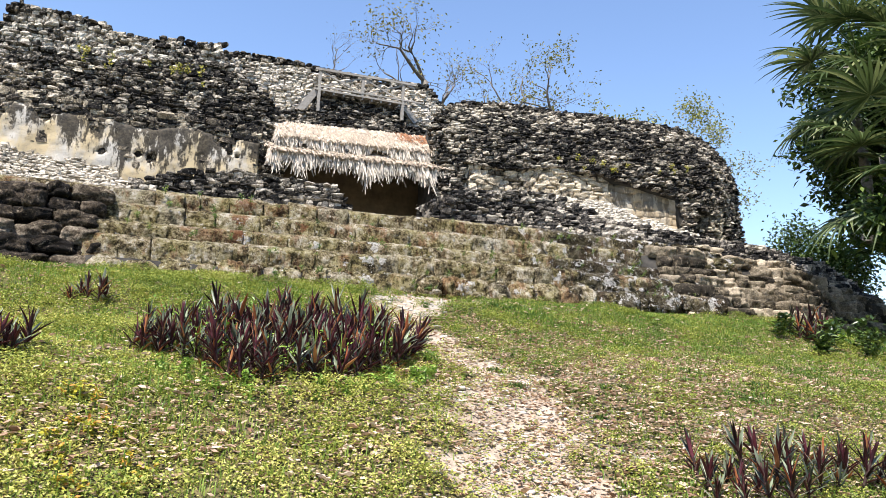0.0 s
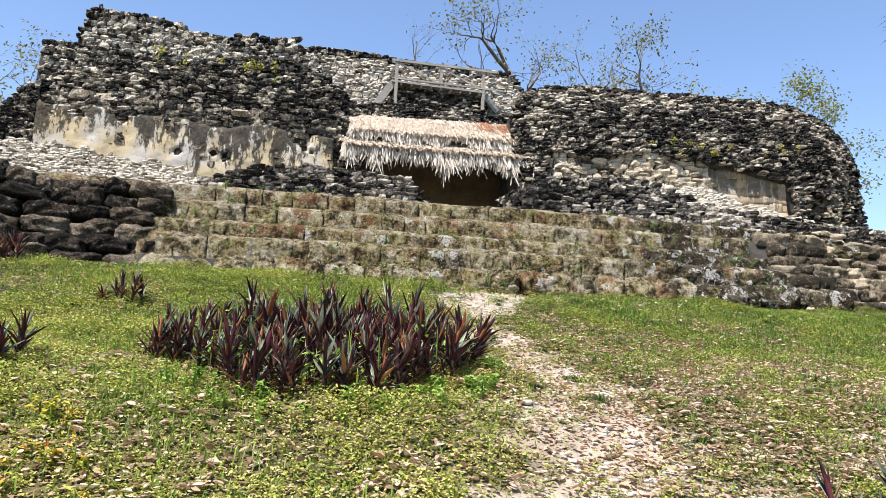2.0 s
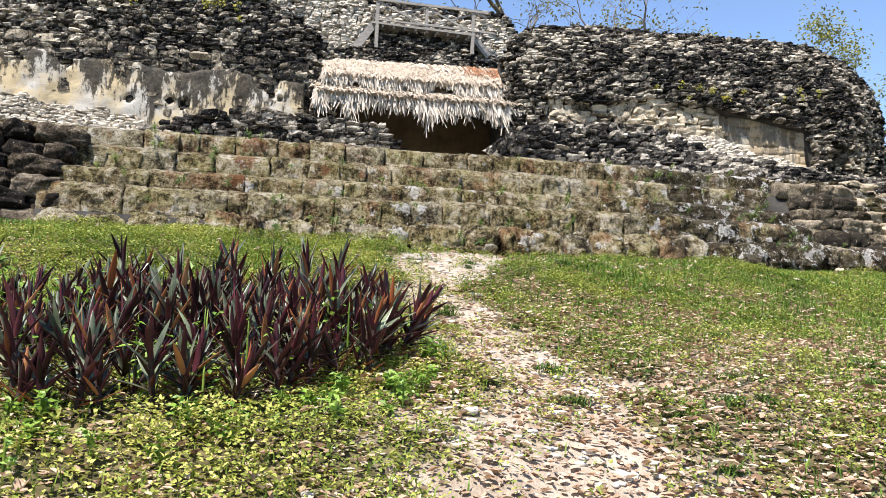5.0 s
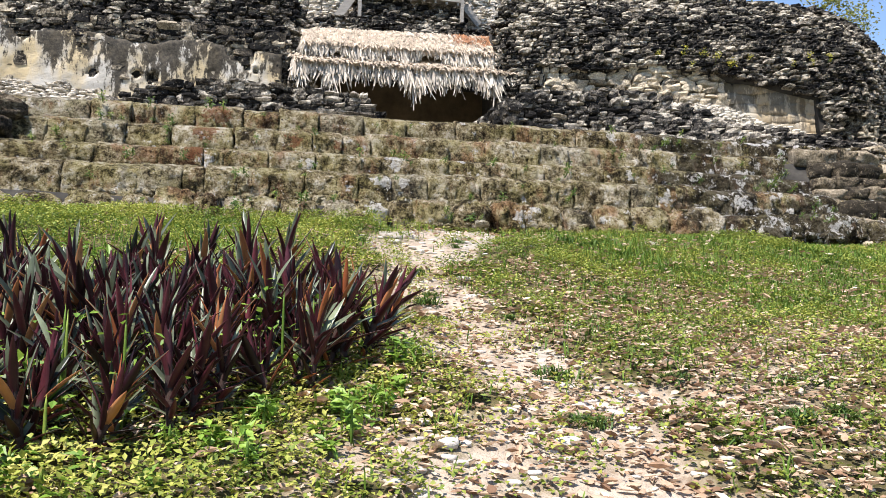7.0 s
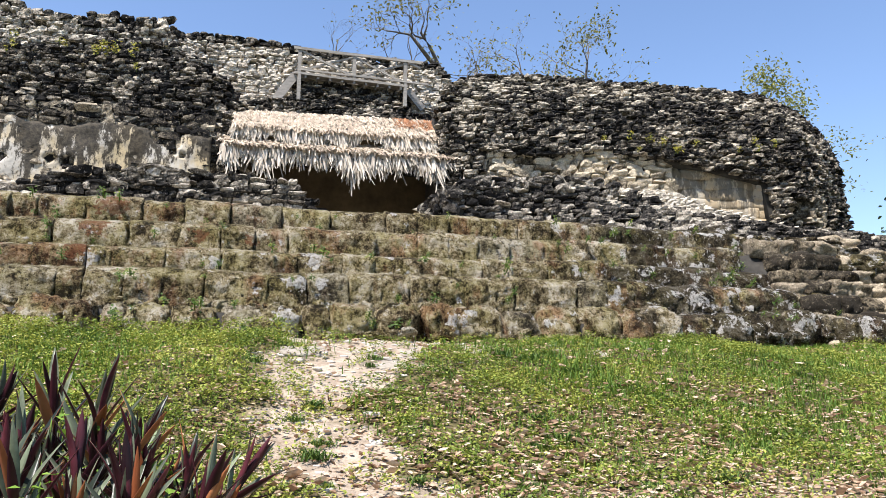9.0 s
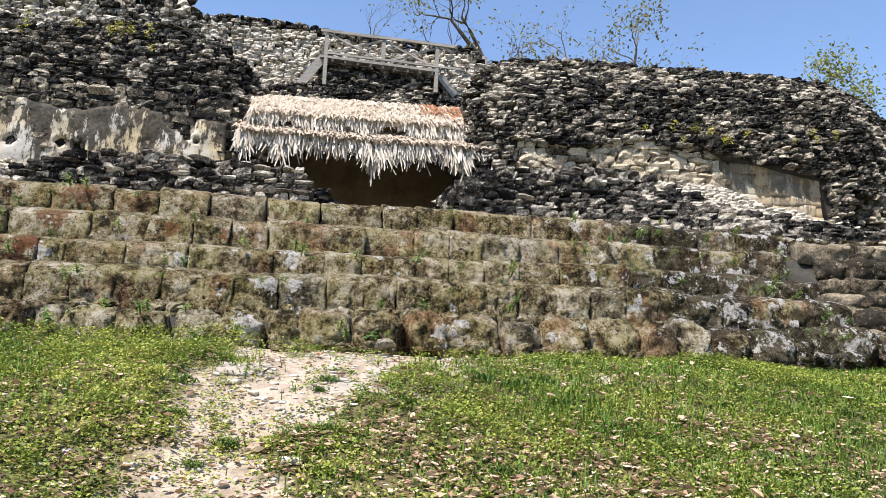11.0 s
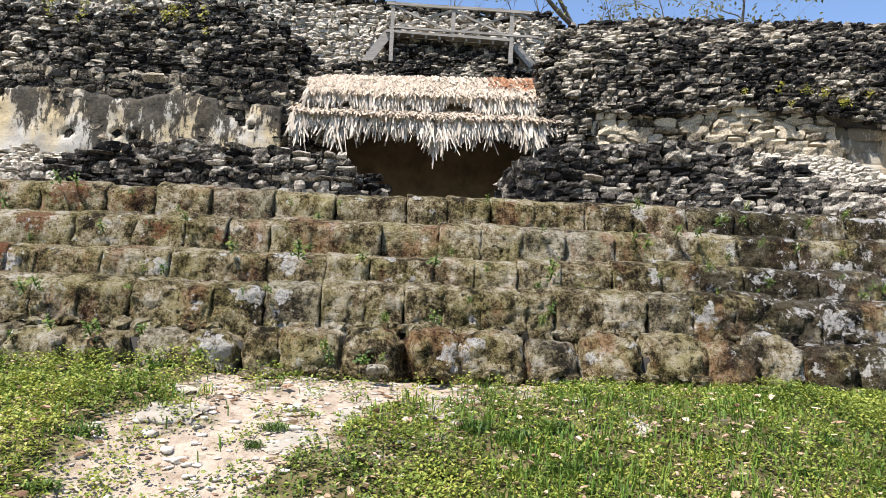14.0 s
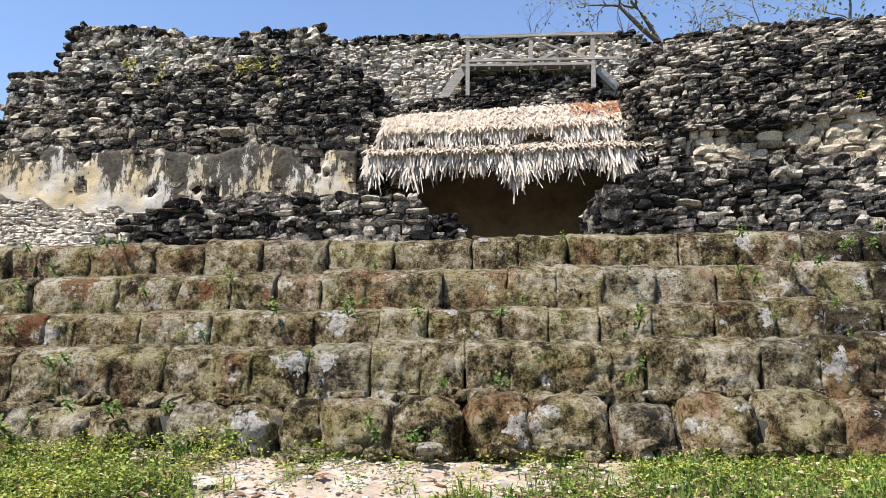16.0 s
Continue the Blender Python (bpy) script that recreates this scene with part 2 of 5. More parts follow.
# ---- mesh helpers ----
def prof(*pts):
    """A line through (x, value) pairs."""
    xs, vs = [p[0] for p in pts], [p[1] for p in pts]
    return lambda x: float(np.interp(x, xs, vs))


def mesh_of(name, verts, faces, mats, smooth=True, slots=None):
    me = bpy.data.meshes.new(name)
    me.from_pydata([tuple(v) for v in verts], [], [tuple(f) for f in faces])
    for m in mats if isinstance(mats, (list, tuple)) else [mats]:
        me.materials.append(m)
    if smooth:
        me.polygons.foreach_set("use_smooth", [True] * len(me.polygons))
    if slots is not None:
        me.polygons.foreach_set("material_index", slots)
    me.update()
    return me


def part(name, me, parent=None, label="", kind="", m=None):
    ob = new(name, me)
    if m is not None:
        ob.matrix_basis = m
    ob.parent = parent
    return tagged(ob, label, kind=kind)


def thing(name, label, category="", kind="", group="", at=(0, 0, 0)):
    ob = new(name)
    ob.location = at
    ob.empty_display_size = 0.1
    return tagged(ob, label, category, group, kind)


def grid_box(nx, ny, nz):
    """A unit box about the origin, its faces divided: welded vertices and quads."""
    index, verts, faces = {}, [], []

    def vid(i, j, k):
        if (i, j, k) not in index:
            index[i, j, k] = len(verts)
            verts.append((i / nx - 0.5, j / ny - 0.5, k / nz - 0.5))
        return index[i, j, k]
    for i in range(nx):
        for j in range(ny):
            for k, flip in ((0, True), (nz, False)):
                q = [vid(i, j, k), vid(i + 1, j, k), vid(i + 1, j + 1, k), vid(i, j + 1, k)]
                faces.append(q[::-1] if flip else q)
    for i in range(nx):
        for k in range(nz):
            for j, flip in ((0, False), (ny, True)):
                q = [vid(i, j, k), vid(i + 1, j, k), vid(i + 1, j, k + 1), vid(i, j, k + 1)]
                faces.append(q[::-1] if flip else q)
    for j in range(ny):
        for k in range(nz):
            for i, flip in ((0, True), (nx, False)):
                q = [vid(i, j, k), vid(i, j + 1, k), vid(i, j + 1, k + 1), vid(i, j, k + 1)]
                faces.append(q[::-1] if flip else q)
    return np.array(verts), faces


def rough_stone(rng, n=(2, 2, 2), power=4.0, rough=0.10, size=(1, 1, 1), pit=0.0):
    """A worn block: a rounded box, pushed about by noise."""
    v, f = grid_box(*n)
    p = v * 2
    norm = (np.abs(p) ** power).sum(1) ** (1 / power)
    p = p / norm[:, None] * 0.5
    off = Vector(rng.uniform(-50, 50, 3))
    s = np.array(size)
    out = []
    for q in p:
        w = q * s
        d = noise.noise(Vector(w / max(s) * 2.2) + off) + 0.5 * noise.noise(Vector(w / max(s) * 5.5) + off) + 0.35 * noise.noise(Vector(w / max(s) * 11) + off)
        g = noise.noise_vector(Vector(w / max(s) * 1.6) - off)
        if pit:
            e = noise.noise(Vector(w) * 9 + off) + 0.8 * noise.noise(Vector(w) * 19 - off) + 0.5 * noise.noise(Vector(w) * 38 + off)
            w = w + q / max(1e-6, np.linalg.norm(q)) * pit * e
        out.append(w * (1 + d * rough) + np.array(g) * rough * 0.35 * s)
    return np.array(out), f


def chipped(rng, v, f):
    """Breaks flat facets off a stone."""
    for _ in range(4):
        d = rng.normal(0, 1, 3) * (0.7, 1, 1)
        d /= np.linalg.norm(d)
        over = v @ d - (v @ d).max() * rng.uniform(0.62, 0.88)
        v = v - np.clip(over, 0, None)[:, None] * d
    return v, f


rng = np.random.default_rng(7)
PEBBLES = [chipped(np.random.default_rng(100 + i), *rough_stone(np.random.default_rng(100 + i), (3, 2, 2), rng.uniform(3.5, 9.0), 0.26)) for i in range(14)]
PEBBLE_MESHES = {}


def pebble_mesh(i, mat, protos, chippy):
    if (i, mat.name, chippy) not in PEBBLE_MESHES:
        v, f = protos[i]
        PEBBLE_MESHES[i, mat.name, chippy] = mesh_of("stone", v, f, mat, smooth=not chippy)
    return PEBBLE_MESHES[i, mat.name, chippy]


WORN = [rough_stone(np.random.default_rng(160 + i), (7, 3, 6), 5.5, 0.26, pit=0.04) for i in range(10)]


WALLS = []


def rubble(name, label, face, x0, x1, zb, zt, mat, core=MAT_CORE, back=None, h=0.088, w=0.205, depth=0.33, keep=200, cap=None, seed=1, sink=0.13, place=None, stones_of=None):
    """A rubble wall: a core, and courses of stones along its face y = face(x, z), from zb(x) up to zt(x).
    The stones are laid last; cap: the material of the top two courses; place: a pose for a wall that runs another way."""
    wall = thing(name, label, kind="structure")
    if place is not None:
        wall.matrix_basis = place
    n = max(6, int((x1 - x0) / 0.25))
    rows = 10
    verts, faces = [], []
    for i in range(n + 1):
        x = x0 + 0.04 + (x1 - x0 - 0.08) * i / n
        lo, hi = zb(x) - 0.1, max(zb(x) + 0.02, zt(x) - 0.07)
        for k in range(rows + 1):
            z = lo + (hi - lo) * k / rows
            verts.append((x, face(x, z) + sink, z))
        for k in range(rows + 1):
            z = lo + (hi - lo) * k / rows
            verts.append((x, max(face(x, z) + sink + 0.25, back(x)) if back else face(x, z) + sink + 0.7, z))
    s = 2 * (rows + 1)
    for i in range(n):
        a, b = i * s, (i + 1) * s
        for k in range(rows):
            faces.append((a + k, b + k, b + k + 1, a + k + 1))
            o = rows + 1
            faces.append((b + o + k, a + o + k, a + o + k + 1, b + o + k + 1))
        faces.append((a + rows, b + rows, b + 2 * rows + 1, a + 2 * rows + 1))
        faces.append((b, a, a + rows + 1, b + rows + 1))
    for a, flip in ((0, True), (n * s, False)):
        for k in range(rows):
            q = (a + k, a + rows + 1 + k, a + rows + 2 + k, a + k + 1)
            faces.append(q[::-1] if flip else q)
    part("core", mesh_of(name + "_core", verts, faces, core), wall)
    r = np.random.default_rng(seed)
    stones = []
    z = min(zb(x0 + (x1 - x0) * i / 40) for i in range(41))
    top = max(zt(x0 + (x1 - x0) * i / 40) for i in range(41))
    while z < top:
        ch = h * r.uniform(0.75, 1.35)
        x = x0 + r.uniform(0, w)
        while x < x1:
            sw = w * r.choice((0.55, 0.8, 1.0, 1.25, 1.6)) * r.uniform(0.85, 1.15)
            xm = min(x + sw / 2, x1)
            zm = z + ch / 2 + 0.035 * math.sin(xm * 1.3 + z * 2)
            lim = zt(xm)
            if zb(xm) - 0.04 < zm < lim + 0.04 and r.random() > 0.015:
                stones.append((xm, zm, sw, ch, lim - zm < 2.2 * h))
            x += sw
        z += ch * 0.93
    WALLS.append((wall, stones, face, mat, cap or mat, depth, keep, r, stones_of or PEBBLES, stones_of is None))
    return wall


def lay_stones():
    for wall, stones, face, mat, cap, depth, keep, r, protos, chippy in WALLS:
        placed = []
        for xm, zm, sw, ch, near_top in stones:
            y = face(xm, zm) + depth * 0.36 + r.normal(0, 0.022)
            yaw = math.degrees(math.atan2(face(xm + 0.05, zm) - face(xm - 0.05, zm), 0.1))
            j = 0.12 if protos is ASHLAR else 1.0
            if protos is ASHLAR:
                y = face(xm, zm) + depth * 0.36 + r.normal(0, 0.004)
            m = pose(xm, y, zm, r.normal(0, 5) * j, r.normal(0, 5) * j, yaw + r.normal(0, 7) * j) @ Matrix.Diagonal((sw * 1.06, depth * r.uniform(0.85, 1.2), ch * r.uniform(1.02, 1.25), 1))
            placed.append((m, int(r.integers(len(protos))), cap if near_top else mat))
        placed.sort(key=lambda p: (p[0].translation - Vector((0.5, 12, 2))).length)
        for m, i, ma in placed[:keep]:
            part("stone", pebble_mesh(i, ma, protos, chippy), wall, m=m)
        rest = placed[keep:]
        for ma in sorted({p[2].name for p in rest}):
            verts, faces, base = [], [], 0
            for m, i, mm in rest:
                if mm.name != ma:
                    continue
                v, f = protos[i]
                a = np.array(m)
                verts.append(v @ a[:3, :3].T + a[:3, 3])
                faces += [tuple(k + base for k in q) for q in f]
                base += len(v)
            part("stones", mesh_of("stones", np.concatenate(verts), faces, bpy.data.materials[ma], smooth=not chippy), wall, kind="stuff")


def beam(a, b, wide, thick, mat, name="beam", up=(0, 0, 1)):
    """A sawn timber from a to b, with slightly worn ends."""
    a, b = Vector(a), Vector(b)
    v, f = grid_box(6, 1, 1)
    d = (b - a)
    x = d.normalized()
    yv = Vector(up).cross(x).normalized()
    zv = x.cross(yv)
    r = np.random.default_rng(int(abs(a.x * 91 + b.z * 57 + a.z * 13) * 10))
    out = []
    for p in v:
        j = r.normal(0, 0.0025, 3)
        out.append((a + b) / 2 + x * (p[0] * d.length) + yv * (p[1] * thick + j[0]) + zv * (p[2] * wide + j[1] + 0.004 * math.sin(p[0] * 9)))
    return mesh_of(name, out, f, mat, smooth=False)


def solid(name, x0, x1, y0, y1, z0, z1, mat, parent=None, n=(1, 1, 1), rough=0.0):
    v, f = grid_box(*n)
    v = v * (x1 - x0, y1 - y0, z1 - z0) + ((x0 + x1) / 2, (y0 + y1) / 2, (z0 + z1) / 2)
    if rough:
        v = np.array([p + np.array(noise.noise_vector(Vector(p) * 1.7)) * rough for p in v])
    return part(name, mesh_of(name, v, f, mat, smooth=bool(rough)), parent)


# ---- ground ----
GY = [-600, -60, -20, 2.2, 4.5, 6.1, 7, 7.9, 8.8, 9.4, 10.0, 11.2, 12, 12.9, 13.4, 14.2, 15, 18, 600]
GZ = [-8, -6, -3.6, -2.05, -1.87, -1.62, -1.3, -.98, -.63, -.5, -.36, -.14, .1, .42, .62, .8, .92, 1.0, 1.0]
PATH_Y = [-30, -8, 2, 5, 6.9, 7.9, 8.7, 9.5, 10.2, 11.3, 12.4, 13.1, 13.9, 14.5, 15.2]
PATH_X = [-12, -9, -4.6, -3.5, -2.4, -1.75, -1.45, -1.3, -1.45, -1.4, -1.45, -1.2, -0.75, -0.2, 0.0]
PATH_W = [0.5, 0.5, 0.5, 0.55, 0.68, 0.85, 0.85, 0.70, 0.50, 0.42, 0.42, 0.55, 0.75, 1.15, 1.4]


LATTICE = np.random.default_rng(3).random((64, 64))


def field(x, y, s, seed):
    """Smooth noise over the plan, 0 to 1, in two octaves."""
    out = 0.0
    for k, wgt in ((1.0, 0.65), (2.3, 0.35)):
        u, v = np.asarray(x, float) * s * k + seed * 7.3, np.asarray(y, float) * s * k + seed * 3.1
        i, j = np.floor(u).astype(int), np.floor(v).astype(int)
        a, b = u - i, v - j
        a, b = a * a * (3 - 2 * a), b * b * (3 - 2 * b)
        q = lambda di, dj: LATTICE[(i + di) % 64, (j + dj) % 64]
        out = out + wgt * ((q(0, 0) * (1 - a) + q(1, 0) * a) * (1 - b) + (q(0, 1) * (1 - a) + q(1, 1) * a) * b)
    return np.clip((out - 0.5) * 1.7 + 0.5, 0, 1)


def on_path(x, y):
    """1 on the trodden path, 0 well off it."""
    d = np.abs(x - np.interp(y, PATH_Y, PATH_X)) / np.interp(y, PATH_Y, PATH_W)
    ragged = field(x, y, 2.6, 4)
    return np.clip(1.25 - 0.75 * d - 1.15 * (ragged - 0.42) * np.clip(d * 1.3, 0.3, 1), 0, 1) * (y < 15.3)


def drift(x, y):
    """Where dead leaves have gathered in drifts, 0 to 1."""
    return np.clip(np.exp(-((x - 0.4) / 2.3) ** 2 - ((y - 9.3) / 2.2) ** 2) * 1.25 * (0.25 + 0.95 * field(x, y, 1.5, 19)), 0, 1)


def lift(x, y):
    near = np.clip((17 - y) / 3, 0, 1) * np.clip((30 - np.abs(x)) / 10, 0, 1)
    b = 0.035 * np.sin(x * 1.1 + 0.6 * y) * np.sin(y * 0.9 - 0.4 * x) + 0.018 * np.sin(x * 3.1 + 1.7) * np.sin(y * 2.7 + x) + 0.008 * np.sin(x * 8.3 + y * 3) * np.sin(y * 7.1 - x * 2)
    return near * (b - 0.07 * on_path(x, y))


def ground_z(x, y):
    x, y = np.asarray(x, float), np.asarray(y, float)
    z = (np.interp(y - 0.25, GY, GZ) + np.interp(y, GY, GZ) + np.interp(y + 0.25, GY, GZ)) / 3
    return z + lift(x, y) - 0.10 * np.clip(x - 8.5, 0, 6) * np.clip((y - 8) / 5, 0, 1)


def ground_material():
    n = Nodes("grassy_ground", 1.0, 0.1)
    a = n.t.nodes.new("ShaderNodeAttribute")
    a.attribute_name = "trodden"
    f = n.math("ADD", a.outputs["Fac"], n.math("MULTIPLY", n.math("SUBTRACT", n.noise(2.1, 7, 0.75), 0.5), 2.6))
    # Soil darkened to stand for the shadow between the weed tufts.
    shaded_soil = n.mix(n.ramp(n.noise(7, 5), (0.35, 0.0), (0.65, 1.0)), (0.035, 0.033, 0.014), (0.17, 0.14, 0.065))
    dirt = n.mix(n.ramp(n.noise(4, 6, 0.7), (0.35, 0.0), (0.65, 1.0)), (0.26, 0.205, 0.15), (0.45, 0.37, 0.285))
    dirt = n.mix(n.ramp(n.noise(13, 5, 0.7), (0.55, 0.0), (0.7, 0.8)), dirt, (0.20, 0.135, 0.085))
    n.color(n.mix(n.ramp(f, (0.40, 0.0), (0.80, 1.0)), shaded_soil, dirt))
    n.bump(n.math("ADD", n.noise(9, 6, 0.7), n.math("MULTIPLY", n.noise(45, 4), 0.5)), 0.9, 0.04)
    return n.m


MAT_GROUND = ground_material()
gx = np.concatenate([[-600, -200, -80, -40, -25, -18], np.arange(-14, 14.01, 0.12), [18, 25, 40, 80, 200, 600]])
gy = np.concatenate([[-600, -200, -60, -25, -12, -5], np.arange(0, 16.01, 0.12), [18, 25, 60, 200, 600]])
GX, GYY = np.meshgrid(gx, gy)
gverts = np.stack([GX, GYY, ground_z(GX, GYY)], -1).reshape(-1, 3)
nx = len(gx)
gfaces = [(j * nx + i, j * nx + i + 1, (j + 1) * nx + i + 1, (j + 1) * nx + i) for j in range(len(gy) - 1) for i in range(nx - 1)]
ground = tagged(new("ground", mesh_of("ground", gverts, gfaces, MAT_GROUND)), "grassy slope with a trodden pale dirt path", kind="structure")
trod = ground.data.attributes.new("trodden", "FLOAT", "POINT")
trod.data.foreach_set("value", np.maximum(on_path(GX, GYY), 0.75 * drift(GX, GYY)).reshape(-1).astype(np.float32))

# ---- stairway of large blocks ----
TILT_X = 0.020  # the courses rise a little along x
stairway = thing("stairway", "broad ancient stairway of mossy weathered limestone blocks", kind="structure")
ROWS = (  # face y, top z at x=0, bottom z, left end, right end, block width, roundness
    (14.93, 1.29, 0.66, -6.0, 6.7, 0.46, 3.8),
    (15.48, 1.725, 1.18, -6.1, 6.6, 0.42, 22.0),
    (15.96, 2.05, 1.64, -6.1, 6.5, 0.60, 22.0),
    (16.46, 2.465, 1.97, -6.2, 6.3, 0.66, 22.0),
    (16.95, 2.865, 2.36, -8.9, 5.6, 0.64, 22.0),
)
JOINTS = (  # where one block of a course ends and the next begins
    (-2.93, -2.51, -2.05, -1.63, -1.2, -0.88, -0.36, 0.12, 0.58, 1.16, 1.62, 2.19, 2.70),
    (-3.44, -3.04, -2.65, -2.21, -1.80, -1.52, -1.08, -0.61, -0.22, 0.12, 0.47, 0.83, 1.23, 1.51, 1.95, 2.38, 2.81),
    (-3.24, -2.66, -2.05, -1.68, -1.16, -0.60, -0.20, 0.42, 0.83, 1.25, 1.68, 2.20, 2.69, 3.10),
    (-3.94, -3.12, -2.55, -2.05, -1.66, -1.23, -0.81, -0.08, 0.50, 0.95, 1.36, 1.85, 2.40, 2.95),
    (-4.22, -3.70, -3.02, -2.51, -1.93, -1.25, -0.60, 0.18, 0.63, 1.12, 1.62, 2.22, 2.75, 3.40),
)
BLOCKS = {}
for k, (fy, top, low, xa, xb, bw, power) in enumerate(ROWS):
    r = np.random.default_rng(40 + k)
    joints = [xa]
    while joints[-1] + bw < JOINTS[k][0]:
        joints.append(joints[-1] + bw * r.uniform(0.7, 1.35))
    joints[-1] = min(joints[-1], JOINTS[k][0] - 0.25)
    joints += JOINTS[k]
    while joints[-1] < xb:
        joints.append(joints[-1] + bw * r.uniform(0.7, 1.35))
    for x, after in zip(joints, joints[1:]):
        w = after - x
        i = int(r.integers(7))
        hgt = top - low
        if (k, i) not in BLOCKS:
            v, f = rough_stone(np.random.default_rng(300 + 10 * k + i), (18, 7, 18) if k < 2 else (18, 5, 12), power, 0.15 if k == 0 else 0.06, (bw, 0.75, hgt), 0.026 if k == 0 else 0.020)
            if k == 0:  # the lowest stones are undercut
                v[:, 1] += 0.16 * np.clip((-0.16 - v[:, 2] / hgt) / 0.34, 0, 1) * (v[:, 1] < 0)
            else:  # the upper edge is worn back by feet and rain
                u = np.clip((v[:, 2] / hgt - 0.24) / 0.26, 0, 1)
                v[:, 1] += 0.20 * u ** 1.8 * (v[:, 1] < 0.1)
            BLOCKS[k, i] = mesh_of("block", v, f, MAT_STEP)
        worn = 0.06 * max(0.0, (x - 3.2))
        sy = r.normal(0, 0.035 if k == 0 else 0.014)
        dz = r.normal(0, 0.03 if k == 0 else 0.012) - worn * 0.3
        m = pose(x + w / 2, fy + 0.375 + sy + worn * r.uniform(0, 1), (top + low) / 2 + TILT_X * x + dz, r.normal(-3, 1.6), r.normal(0, 1.0), r.normal(0, 1.6 if k else 5)) @ Matrix.Diagonal((w / bw * (r.uniform(1.0, 1.035) if k else 1.04), 1, r.uniform(0.93, 1.05) if k == 0 else 1.02, 1))
        part("block", BLOCKS[k, i], stairway, m=m)
# the fill under the treads, stepped so that it stays behind the blocks
fill = [(14.93 + 0.2, 0.4, 1.15), (15.7, 0.4, 1.58), (16.2, 0.4, 1.92), (16.7, 0.4, 2.32), (17.2, 0.4, 2.72)]
solid("fill", 5.35, 12.6, 18.4, 25.5, 0.4, 2.70, MAT_CORE, stairway, (24, 2, 2), 0.02)
for (y0, z0, z1), y1 in zip(fill, (15.7, 16.2, 16.7, 17.2, 25.5)):
    solid("fill", -8.9 if y1 > 20 else -6.0, 5.3 if y1 > 20 else 5.8, y0, y1 + 0.01, z0, z1, MAT_CORE, stairway, (24, 2, 2), 0.02)
tagged(solid("platform", -11, 5.3, 17.4, 28.0, 2.5, 2.76, MAT_CORE_PALE, None, (40, 16, 1), 0.03), "rough limestone platform before the chambers", kind="structure")

MAT_ERODED = rubble_material("eroded_black_block", 0.55, (0.26, 0.215, 0.155), (0.012, 0.010, 0.008), (0.095, 0.072, 0.048))
corner = thing("wall_corner_left", "stacked eroded black blocks at the stairway's end", kind="structure")
for k in range(4):
    solid("fill", -10.8, -5.9, 15.75 + 0.36 * k, 18.2, 0.4, 1.02 + 0.41 * k, MAT_CORE, corner, (12, 3, 2), 0.03)
ERODED = [mesh_of("block", *rough_stone(np.random.default_rng(500 + i), (12, 6, 10), 4.5, 0.24, (0.5, 0.8, 0.38), 0.03), MAT_ERODED) for i in range(6)]
r = np.random.default_rng(77)
for k in range(6):
    x = -10.6 + 0.14 * k
    while x < -6.1:
        w = r.uniform(0.28, 0.85)
        part("block", ERODED[int(r.integers(6))], corner, m=pose(x + w / 2, 15.52 + 0.235 * k + r.normal(0, 0.09), 1.02 + 0.275 * k + r.normal(0, 0.025), r.normal(0, 5), r.normal(0, 4), r.normal(0, 8)) @ Matrix.Diagonal((w / 0.5, 1, r.uniform(0.68, 0.86), 1)))
        x += w * 0.97

# ---- walls of the ruin ----
L_TOP = prof((-11.5, 5.75), (-10.93, 6.8), (-8.83, 7.8), (-6.04, 8.23), (-3, 8.36), (-1.81, 7.85), (-1.51, 7.3))
rubble("wall_upper_left", "collapsed vault of black weathered rubble above a plastered wall",
       lambda x, z: 24.68 + 0.5 * max(0, (z - 6.2) / 2.1) ** 1.4 + 0.5 * max(0, x + 2.5) ** 2 + 0.25 * max(0, -9.6 - x),
       -11.5, -1.5, prof((-11.5, 3.0), (-10.1, 4.6), (-9.9, 6.0), (-8.9, 6.15), (-7.9, 6.3), (-6.6, 6.2), (-5.6, 6.5), (-4.8, 6.2), (-3.6, 6.45), (-2.5, 6.45), (-2.2, 5.0), (-1.5, 5.0)), L_TOP, MAT_DARK, back=lambda x: 26.5, seed=11)
rubble("wall_terrace", "grey rubble terrace above the collapsed vault", lambda x, z: 25.5 + 0.1 * (z - 8),
       -10.7, -1.85, lambda x: L_TOP(x) - 0.2, prof((-10.7, 7.9), (-10.5, 8.42), (-7.2, 8.5), (-3.1, 9.02), (-3.0, 8.8), (-1.85, 7.9)), MAT_MIXED, back=lambda x: 28.0, cap=MAT_MIXED, seed=12, h=0.11)
rubble("wall_summit_left", "grey rubble wall on the summit with a dark coping", lambda x, z: 26.0 + 0.06 * (z - 8),
       -9.9, -3.3, lambda x: 8.2, prof((-9.9, 8.9), (-9.55, 9.95), (-6.95, 9.82), (-6.75, 9.5), (-3.5, 9.82), (-3.3, 9.6)), MAT_SUMMIT, cap=MAT_DARK, back=lambda x: 28.5, seed=13, h=0.12)
rubble("wall_summit_right", "pale rubble wall on the summit with a dark coping", lambda x, z: 27.85 + 0.08 * (z - 8),
       -3.9, 5.05, lambda x: 7.6, prof((-3.9, 10.6), (-3.3, 10.45), (-1.0, 10.55), (1.25, 10.42), (4.46, 10.58), (5.05, 9.86)), MAT_PALE, cap=MAT_DARK, back=lambda x: 29.5, seed=26, h=0.095, w=0.21)
rubble("wall_under_deck", "black rubble wall under a timber viewing deck", lambda x, z: 27.0 + 0.26 * (z - 7.2) + (0.0 if z < 8.5 else 0.25),
       -2.3, 4.8, lambda x: 6.55, prof((-2.3, 8.2), (-1.5, 8.35), (-0.2, 8.5), (-0.1, 9.28), (3.4, 9.3), (3.5, 8.55), (4.8, 8.4)), MAT_DARK, back=lambda x: 28.2, seed=14)
